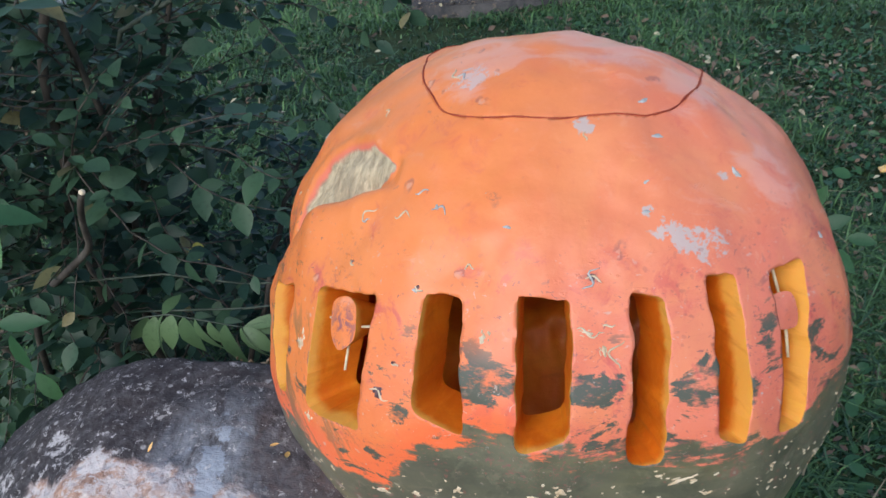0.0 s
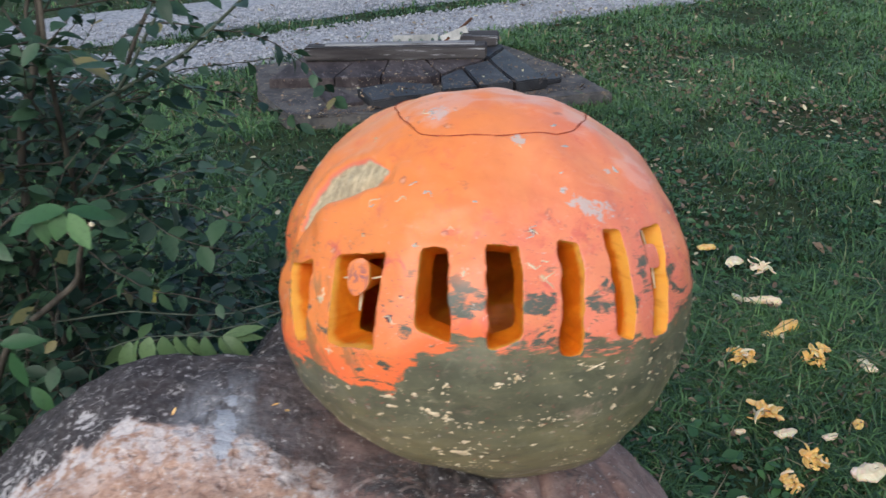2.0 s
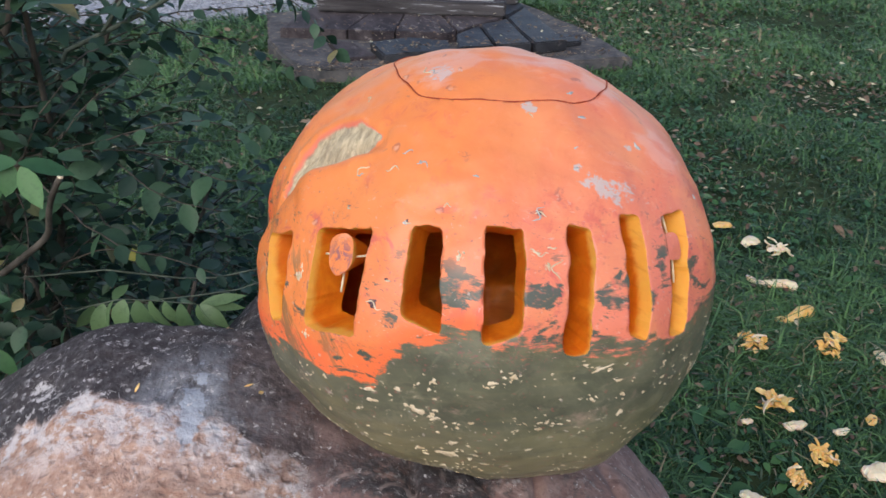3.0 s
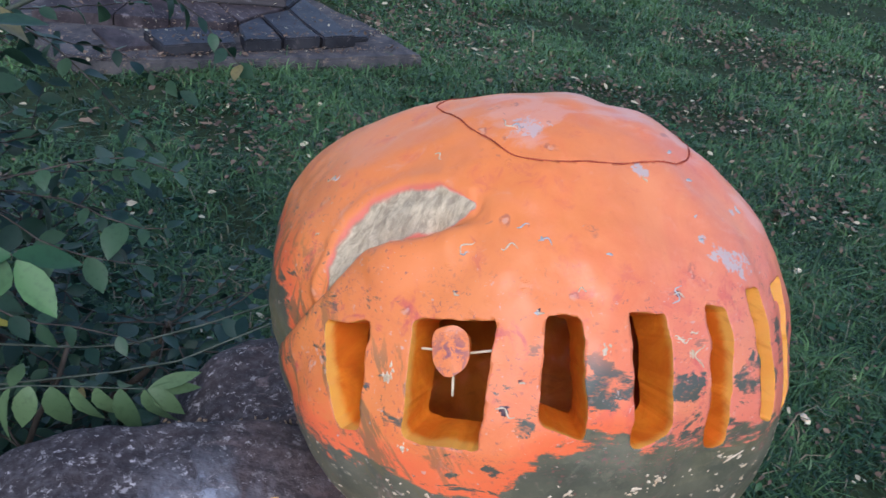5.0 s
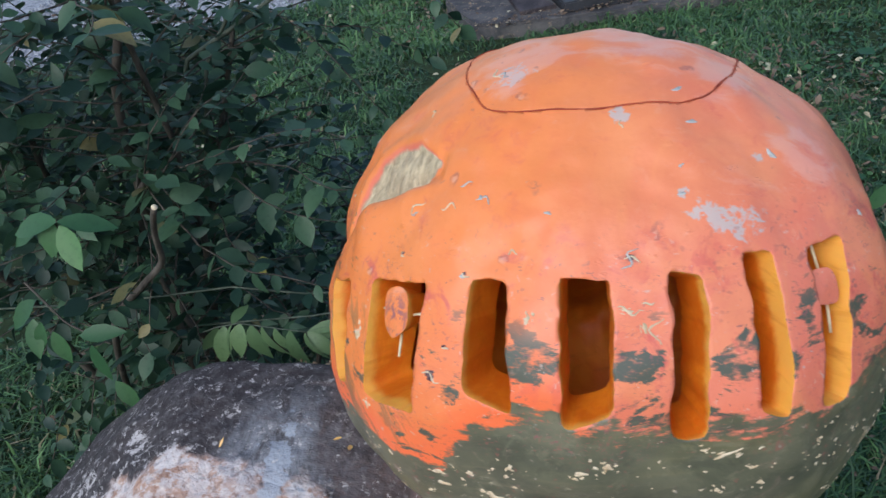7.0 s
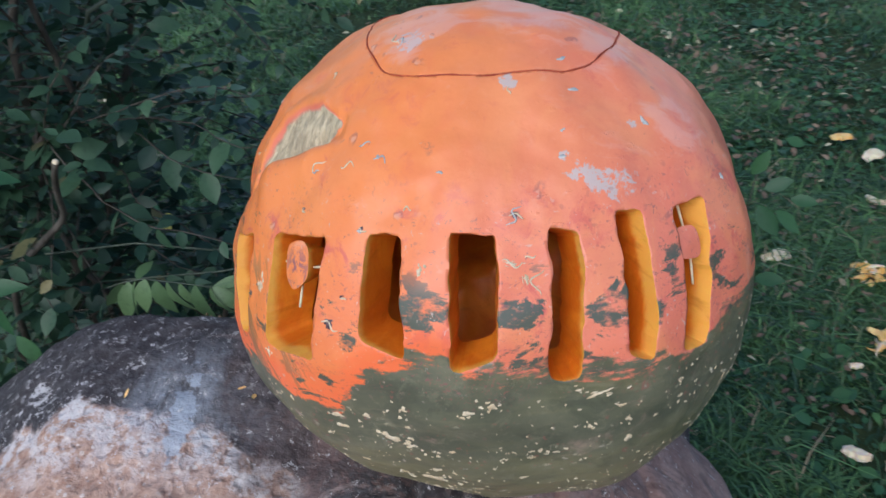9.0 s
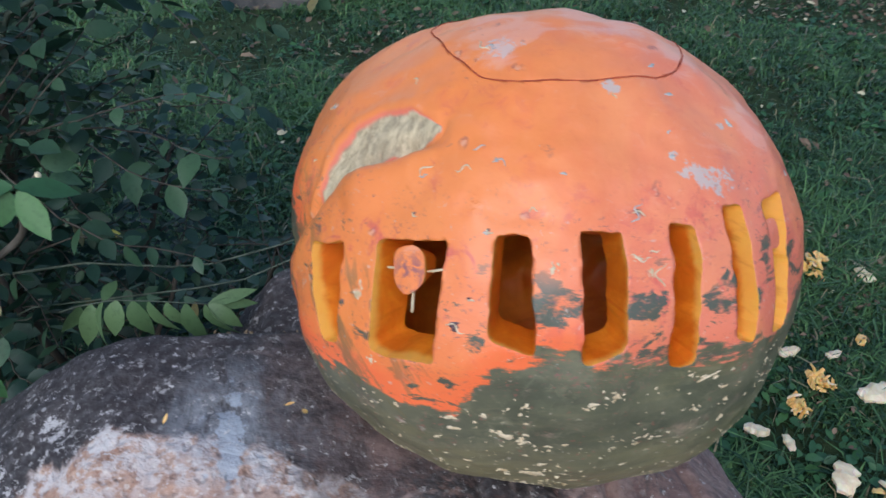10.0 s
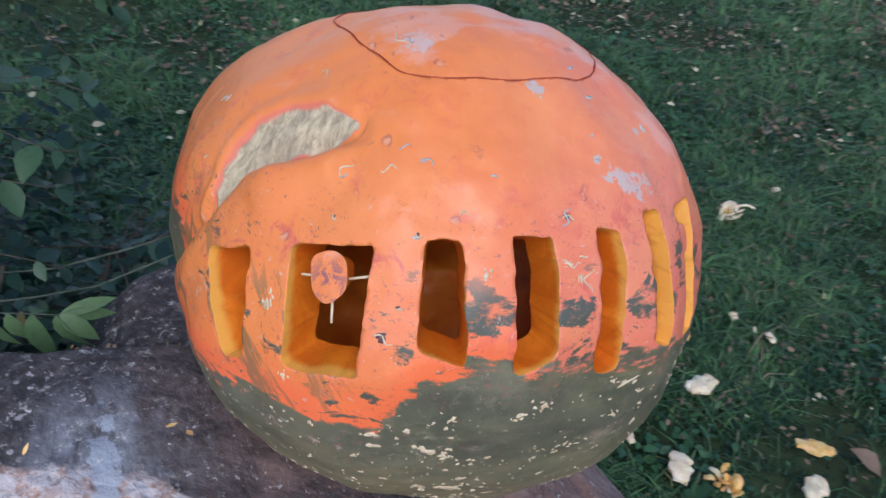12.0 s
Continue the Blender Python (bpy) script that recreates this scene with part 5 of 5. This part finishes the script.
ARCHING = "thin greenish cane with small dim leaves arching behind the boulder"
leafy_cane([(-1.2, 1.5, 0.60), (-0.75, 1.32, 0.72), (-0.489, 1.282, 0.763), (-0.315, 1.25, 0.757), (-0.194, 1.25, 0.784), (-0.094, 1.25, 0.813), (0.02, 1.25, 0.84)], 16, 0.038, 31, ARCHING)
leafy_cane([(-0.85, 1.5, 0.45), (-0.6, 1.32, 0.66), (-0.313, 1.17, 0.775), (-0.234, 1.15, 0.798), (-0.108, 1.15, 0.848), (-0.02, 1.13, 0.87)], 9, 0.034, 32, ARCHING, 0.0018)
OVERHEAD = "dark shrub branch with oval leaves reaching over the lawn"
leafy_cane([(-0.95, 1.72, 0.0), (-0.85, 1.68, 0.6), (-0.6, 1.6, 1.058), (-0.477, 1.6, 1.114), (-0.38, 1.6, 1.164), (-0.306, 1.6, 1.221), (-0.20, 1.6, 1.31)], 16, 0.058, 33, OVERHEAD, 0.006, SHRUB_LEAF, 0.35)
leafy_cane([(-0.9, 1.75, 0.0), (-0.75, 1.70, 0.6), (-0.567, 1.6, 1.045), (-0.497, 1.6, 1.13), (-0.448, 1.6, 1.205), (-0.414, 1.6, 1.251), (-0.34, 1.6, 1.32)], 13, 0.055, 34, OVERHEAD, 0.005, SHRUB_LEAF, 0.35)
cane([(-0.78, 1.52, 0.0), (-0.76, 1.50, 0.5), (-0.681, 1.45, 1.049), (-0.629, 1.45, 1.157), (-0.592, 1.45, 1.254), (-0.578, 1.45, 1.33), (-0.55, 1.46, 1.50)], 0.0095, "upright grey-brown shrub stem with bare bark")


# ---- stone slabs, timber and scrap on the old footing ----
def slab(corners, z0, z1, seed, material, bevel=0.008):
    """A riven stone slab from its outline."""
    bm = bmesh.new()
    low = [bm.verts.new((x, y, z0)) for x, y in corners]
    top = [bm.verts.new((x, y, z1)) for x, y in corners]
    n = len(corners)
    bm.faces.new(low[::-1])
    bm.faces.new(top)
    for i in range(n):
        bm.faces.new((low[i], low[(i + 1) % n], top[(i + 1) % n], top[i]))
    bmesh.ops.subdivide_edges(bm, edges=[e for e in bm.edges if e.calc_length() > 0.15], cuts=4, use_grid_fill=True)
    bmesh.ops.triangulate(bm, faces=[f for f in bm.faces if len(f.verts) > 4])
    bmesh.ops.bevel(bm, geom=[e for e in bm.edges if len(e.link_faces) == 2 and e.calc_face_angle(0) > 0.9], offset=bevel, segments=2, affect="EDGES")
    for v in bm.verts:
        v.co += noise.noise_vector(v.co * 9 + Vector((seed, seed, 0))) * bevel * 0.7
    me = bpy.data.meshes.new("slab")
    bm.to_mesh(me)
    bm.free()
    me.materials.append(material)
    return me


def deck(u, v, z=0.0):
    p = DECK_O + DECK_U * u + DECK_V * v
    return (p[0], p[1], z)


DECK_TURN = Matrix.Rotation(DECK_A, 4, "Z")


def on_deck(ob, u, v, z, turn=0.0, tip=0.0, roll=0.0):
    ob.matrix_world = Matrix.Translation(deck(u, v, z)) @ DECK_TURN @ pose(0, 0, 0, tip, roll, turn)
    return ob


footing = tagged(new("footing", slab([(-0.07, 0.02), (0.35, -0.09), (0.75, -0.13), (1.2, -0.16), (1.87, -0.17), (1.83, 0.53), (1.65, 1.3), (0.9, 1.48), (-0.17, 1.35), (-0.2, 0.6)], -0.02, 0.085, 1, CONCRETE, 0.014)), "low crumbling concrete footing level with the lawn", "concrete footing", kind="structure")
on_deck(footing, 0, 0, 0)
for i, (outline, thick) in enumerate([
        ([(0.38, 0.25), (0.42, -0.04), (0.60, -0.03), (0.80, -0.03), (0.84, 0.20), (0.62, 0.30)], 0.062),
        ([(0.85, -0.02), (1.07, 0.0), (1.10, 0.46), (0.92, 0.30)], 0.072),
        ([(1.085, 0.0), (1.30, 0.01), (1.32, 0.60), (1.115, 0.48)], 0.074),
        ([(1.315, 0.0), (1.53, 0.04), (1.54, 0.90), (1.335, 0.62)], 0.070),
        ([(1.56, 0.12), (1.66, 0.13), (1.70, 0.30), (1.57, 0.32)], 0.034),
        ([(0.97, 0.98), (1.36, 0.68), (1.55, 0.95), (1.52, 1.24), (1.08, 1.36)], 0.073),
        ([(0.36, 1.22), (0.94, 1.02), (1.05, 1.36), (0.55, 1.42)], 0.068)]):
    ob = new("stone_slab", slab(outline, 0, thick, 5 + i, SLATE))
    tagged(ob, "dark grey riven stone slab stacked on the footing", "stone slab", "stacked stone slabs")
    on_deck(ob, 0, 0, 0.082, 0, 0)
for i, (outline, thick) in enumerate([
        ([(-0.12, 0.66), (0.278, 0.535), (0.512, 0.988), (0.16, 1.22)], 0.066),
        ([(0.285, 0.53), (0.558, 0.42), (0.733, 0.957), (0.518, 0.987)], 0.070),
        ([(0.565, 0.42), (0.86, 0.32), (0.93, 0.36), (0.93, 0.94), (0.74, 0.96)], 0.072),
        ([(0.15, 0.44), (0.19, 0.06), (0.39, 0.08), (0.29, 0.40)], 0.026),
        ([(0.94, 0.36), (1.10, 0.50), (1.31, 0.64), (0.95, 0.93)], 0.070)]):
    ob = new("stone_slab", slab(outline, 0, thick, 25 + i, SHALE, 0.004))
    tagged(ob, "cracked brown flat stone slab on the footing", "stone slab", "stacked stone slabs")
    on_deck(ob, 0, 0, 0.082, 0, 0)


def box_mesh(name, sx, sy, sz, bevel, material, seed=0, cuts=0):
    bm = bmesh.new()
    bmesh.ops.create_cube(bm, size=1)
    bmesh.ops.scale(bm, vec=(sx, sy, sz), verts=bm.verts)
    bmesh.ops.translate(bm, vec=(0, 0, sz / 2), verts=bm.verts)
    if cuts:
        bmesh.ops.subdivide_edges(bm, edges=[e for e in bm.edges if e.calc_length() > sx * 0.9], cuts=cuts)
    bmesh.ops.bevel(bm, geom=[e for e in bm.edges if e.calc_face_angle(0) > 1], offset=bevel, segments=2, affect="EDGES")
    for v in bm.verts:
        v.co += noise.noise_vector(v.co * 6 + Vector((seed, 0, 0))) * bevel * 0.8
    me = bpy.data.meshes.new(name)
    bm.to_mesh(me)
    bm.free()
    me.materials.append(material)
    return me


beam = thing("timber_beam", (0, 0, 0), "weathered dark timber beam with a bleached top, across the slabs", "timber beam")
part("timber", box_mesh("timber", 1.24, 0.17, 0.088, 0.012, BEAM, 4, 14), beam)
strip_top = part("batten", box_mesh("batten", 1.02, 0.075, 0.014, 0.004, BLEACHED, 6, 10), beam, "pale grey bleached batten")
strip_top.location = (0.03, 0.015, 0.085)
on_deck(beam, 0.76, 0.90, 0.153, -18)

bracket = thing("steel_bracket", (0, 0, 0), "pale perforated steel angle lying on the slabs", "steel bracket")


def plate_with_holes(name, length, width, thick, holes):
    """A flat plate with round holes along it."""
    bm = bmesh.new()
    bmesh.ops.create_cube(bm, size=1)
    bmesh.ops.scale(bm, vec=(length, width, thick), verts=bm.verts)
    me = bpy.data.meshes.new(name)
    bm.to_mesh(me)
    bm.free()
    me.materials.append(ZINC)
    drills = []
    for i in range(holes):
        x = length * ((i + 0.5) / holes - 0.5)
        a = np.linspace(0, 2 * math.pi, 13)[:-1]
        ring = np.stack([x + 0.012 * np.cos(a), 0.012 * np.sin(a)], 1)
        drills.append(prism("cut", np.c_[ring, np.full(12, -0.02)], np.c_[ring, np.full(12, 0.02)], ZINC))
    return cut(me, drills)


plate = part("plate", plate_with_holes("plate", 0.32, 0.075, 0.004, 4), bracket)
plate.matrix_local = pose(0, 0, 0.038, 75, 0, 0)
flange = part("plate", plate_with_holes("plate", 0.20, 0.075, 0.004, 2), bracket)
flange.matrix_local = pose(0.28, 0.02, 0.055, 60, -18, 8)
on_deck(bracket, 0.97, 1.20, 0.154, -12)
v, f = tube([(0, 0, 0), (0.17, 0.2, 0.035), (0.38, 0.46, 0.085)], [0.011, 0.011, 0.011], 8)
bar = tagged(new("rusty_bar", mesh_of("rusty_bar", v, f, RUST)), "rusty steel bar resting on the stacked slabs", "steel bar")
on_deck(bar, 1.10, 1.06, 0.163, 0)
block = tagged(new("timber_offcut", box_mesh("timber_offcut", 0.26, 0.20, 0.07, 0.010, BEAM, 9, 4)), "short dark timber offcut lying on the slabs", "timber offcut")
on_deck(block, 1.42, 1.10, 0.153, -22)


# ---- scraps of carved flesh on the grass ----
def flake(r, length, width, thick, bend):
    """A thin torn chip with a ragged outline, bent along its length."""
    n, w = 7, 4
    top, low = [], []
    rag = r.uniform(0.55, 1.0, (n + 1, 2)) * np.sin(np.linspace(0.35, 2.85, n + 1))[:, None] ** 0.6
    for i in range(n + 1):
        s = i / n - 0.5
        for j in range(w + 1):
            t = j / w - 0.5
            y = t * width * (rag[i, 0] if t < 0 else rag[i, 1])
            z = bend * length * (0.25 - s * s) + 0.25 * bend * width * t + r.normal(0, 0.06) * thick
            edge = 0.35 if i in (0, n) or j in (0, w) else 1.0
            top.append((s * length, y, z + thick * 0.5 * edge))
            low.append((s * length, y, z - thick * 0.5 * edge))
    m, o = w + 1, (n + 1) * (w + 1)
    f = []
    for i in range(n):
        for j in range(w):
            a = i * m + j
            f += [(a, a + m, a + m + 1, a + 1), (o + a, o + a + 1, o + a + m + 1, o + a + m)]
    ring = [i * m for i in range(n)] + [n * m + j for j in range(w)] + [i * m + w for i in range(n, 0, -1)] + list(range(w, 0, -1))
    f += [(ring[q], ring[q - 1], o + ring[q - 1], o + ring[q]) for q in range(len(ring))]
    return np.array(top + low), f


def scrap(place, size, tall, turn, material, seed, label, long=1.0, clump=1):
    """Cut pumpkin flesh on the grass: a torn heap of flakes, a long curved strip or one chunky slice."""
    r = np.random.default_rng(int(seed * 10))
    if clump == 1 and long >= 2:
        s = np.linspace(-1, 1, 14)
        sway = r.uniform(-0.5, 0.5, 2)
        line = np.stack([s * size * long * 0.85, size * (sway[0] * np.sin(2.4 * s) + sway[1] * s * s), 0.006 * np.sin(3 * s)], 1)
        girth = tall * 0.8 * np.interp(s, (-1, -0.85, -0.3, 0.2, 0.85, 1), (0.25, 0.6, 0.75, 1.0, 1.05, 0.5)) * r.uniform(0.85, 1.1, 14)
        root = new("pumpkin_scrap", mesh_of("pumpkin_scrap", *tube(line, girth, 9), material))
    elif clump == 1:
        root = new("pumpkin_scrap", mesh_of("pumpkin_scrap", *flake(r, size * 1.9 * long ** 0.5, size * 1.6, tall * 0.8, r.uniform(-0.35, 0.5)), material, False))
    else:
        root = new("pumpkin_scrap")
    tagged(root, label, "pumpkin scrap", "pumpkin scraps on the grass")
    root.matrix_world = pose(*place, 0, 0, turn)
    for _ in range(0 if clump == 1 else 20):
        v, f = flake(r, size * r.uniform(0.5, 1.3), size * r.uniform(0.25, 0.65), 0.006, r.uniform(-1.0, 1.0))
        v = v @ np.array(Euler((r.normal(0, 0.55), r.normal(0, 0.55), r.uniform(0, 6))).to_matrix()).T
        part("flake", mesh_of("flake", v + np.array((r.normal(0, 0.40) * size, r.normal(0, 0.40) * size, r.uniform(0.0, 0.9) * tall)), f, material if r.random() < 0.85 else (SCRAP if material is SCRAP_ORANGE else SCRAP_ORANGE), False), root)


PALE, WARM = "pale cream chunk of cut pumpkin flesh in the grass", "torn yellow-orange lump of pumpkin flesh in the grass"
for i, (x, y, s, t, turn, mt, lg) in enumerate([
        (1.29, 2.67, 0.045, 0.022, 30, SCRAP, 1.2), (1.36, 2.60, 0.05, 0.03, 80, SCRAP, 1.2), (1.25, 2.38, 0.055, 0.022, -40, SCRAP, 2.2), (1.25, 2.18, 0.05, 0.026, 5, SCRAP_ORANGE, 2.0),
        (1.06, 2.03, 0.05, 0.03, -30, SCRAP_ORANGE, 1.2), (1.28, 1.99, 0.06, 0.045, 20, SCRAP_ORANGE, 1.1), (1.42, 1.95, 0.04, 0.02, 100, SCRAP, 1.3), (1.02, 1.74, 0.052, 0.05, 60, SCRAP_ORANGE, 1.1),
        (1.04, 1.67, 0.034, 0.022, 10, SCRAP, 1.4), (0.92, 1.69, 0.02, 0.018, 0, SCRAP, 1.0), (1.15, 1.64, 0.026, 0.018, 15, SCRAP, 1.3), (1.06, 1.54, 0.042, 0.03, -20, SCRAP_ORANGE, 1.3),
        (1.18, 1.49, 0.058, 0.026, 10, SCRAP, 1.2), (0.96, 1.47, 0.04, 0.02, 0, SCRAP_ORANGE, 1.2), (0.89, 1.37, 0.026, 0.016, 85, SCRAP, 1.6), (0.96, 1.25, 0.055, 0.03, 60, SCRAP, 1.2),
        (1.04, 1.18, 0.05, 0.026, 0, SCRAP_ORANGE, 1.3), (1.25, 1.12, 0.05, 0.026, 40, SCRAP, 1.2), (1.34, 1.23, 0.05, 0.02, -30, SCRAP_ORANGE, 1.5), (1.5, 1.62, 0.024, 0.014, 70, SCRAP, 1.6),
        (1.233, 2.81, 0.04, 0.02, 0, SCRAP_ORANGE, 1.3), (1.79, 2.24, 0.07, 0.04, 20, SCRAP, 1.2), (1.45, 1.73, 0.022, 0.014, 40, SCRAP, 1.3), (0.85, 2.14, 0.04, 0.02, 10, SCRAP, 1.8),
        (0.835, 1.42, 0.035, 0.02, -30, SCRAP, 1.2), (1.25, 1.68, 0.026, 0.016, 60, SCRAP_ORANGE, 1.3), (2.10, 2.38, 0.022, 0.014, 20, SCRAP, 1.4)]):
    scrap((x, y, 0.046), s * 0.80, t * 0.95, turn, mt, i * 5.7 + 1, PALE if mt is SCRAP else WARM, lg, 4 if i in (1, 4, 5, 7, 11, 13, 16, 21) else 1)


# ---- large dry leaves on the lawn ----
def fallen_leaf(place, length, turn, curl, tone, label):
    v, f, k = leaf_blades((-length / 2, 0, 0), (1, 0, 0.15), (0, 0, 1), length, length * 0.62, curl, 0.5)
    v = v + 0.009 * np.array([noise.noise_vector(Vector(q) * 55 + Vector(place) * 9) for q in v])
    ob = new("fallen_leaf", mesh_of("fallen_leaf", v, f.tolist(), DEAD_LEAF, True, {"tone": np.full(k, tone), "turn": np.zeros(k)}))
    ob.matrix_world = pose(*place, 12, 8, turn)
    tagged(ob, label, "fallen leaf", "dry leaves on the lawn")


fallen_leaf((2.38, 2.84, 0.05), 0.11, 60, 0.5, 1.0, "large pinkish-tan curled dry leaf on the grass")
fallen_leaf((1.45, 1.16, 0.045), 0.09, -50, 0.6, 0.55, "long brown rolled dry leaf in the grass")
fallen_leaf((2.62, 2.65, 0.05), 0.06, 20, 0.3, 0.95, "tan curled dry leaf on the grass")
fallen_leaf((-0.41, 3.95, 0.05), 0.07, 10, 0.4, 1.0, "pale tan dry leaf on the grass")
fallen_leaf((-0.70, 3.43, 0.05), 0.08, 80, 0.4, 0.95, "pale tan dry leaf on the grass")
fallen_leaf((1.06, 2.555, 0.05), 0.06, 30, 0.3, 0.6, "greyish brown dry leaf in the grass")
leaf_rng = np.random.default_rng(77)
for _ in range(26):
    x, y = leaf_rng.uniform(1.5, 3.8), leaf_rng.uniform(1.3, 4.4)
    fallen_leaf((x, y, 0.045), leaf_rng.uniform(0.035, 0.06), leaf_rng.uniform(0, 360), leaf_rng.uniform(0.3, 0.9), leaf_rng.uniform(0.05, 0.55), "curled brown dry leaf lying in the grass")


# ---- petals and a shred on the boulder ----
def petal(place, along, size, label):
    v, f, k = leaf_blades((0, 0, 0), along, (0, 0, 1), size, size * 0.42, -0.3, 0.4)
    ob = new("shred", mesh_of("shred", v, f.tolist(), SCRAP_ORANGE))
    ob.location = place
    tagged(ob, label, "shred")


petal((-0.152, 0.817, 0.851), (0.3, -1, 0.1), 0.016, "tiny curled orange shred lying on the boulder")
petal((-0.172, 0.822, 0.855), (1, -0.2, 0.1), 0.013, "tiny curled orange shred lying on the boulder")
petal((-0.300, 0.806, 0.862), (0.6, 0.7, 0.5), 0.012, "tiny curled orange shred lying on the boulder")


# ---- dry crumbs caught between the boulders ----
def crumbs(points, width, label):
    r = np.random.default_rng(12)
    k = np.array(points, float)
    pieces = []
    for _ in range(34):
        q = r.uniform(0, len(k) - 1.001)
        j = int(q)
        c = k[j] + (k[j + 1] - k[j]) * (q - j) + r.normal(0, 1, 3) * (0.006, width, 0.003)
        d = unit(r.normal(0, 1, 3)) * r.uniform(0.002, 0.006)
        pieces.append(tube([c - d, c, c + d], [0.001, r.uniform(0.0010, 0.0020), 0.001], 5))
    tagged(new("dry_debris", mesh_of("dry_debris", *join(pieces), TAN)), label, "plant debris", kind="stuff")


TAN = plain_material("dry_straw", (0.22, 0.16, 0.10), (0.38, 0.29, 0.20), 60.0, 0.9, 0.1)
crumbs([(-0.26, 0.985, 0.832), (-0.21, 0.98, 0.828), (-0.155, 0.98, 0.820), (-0.11, 0.975, 0.812)], 0.005, "tan dry straw and crumbs in the cleft between boulders")
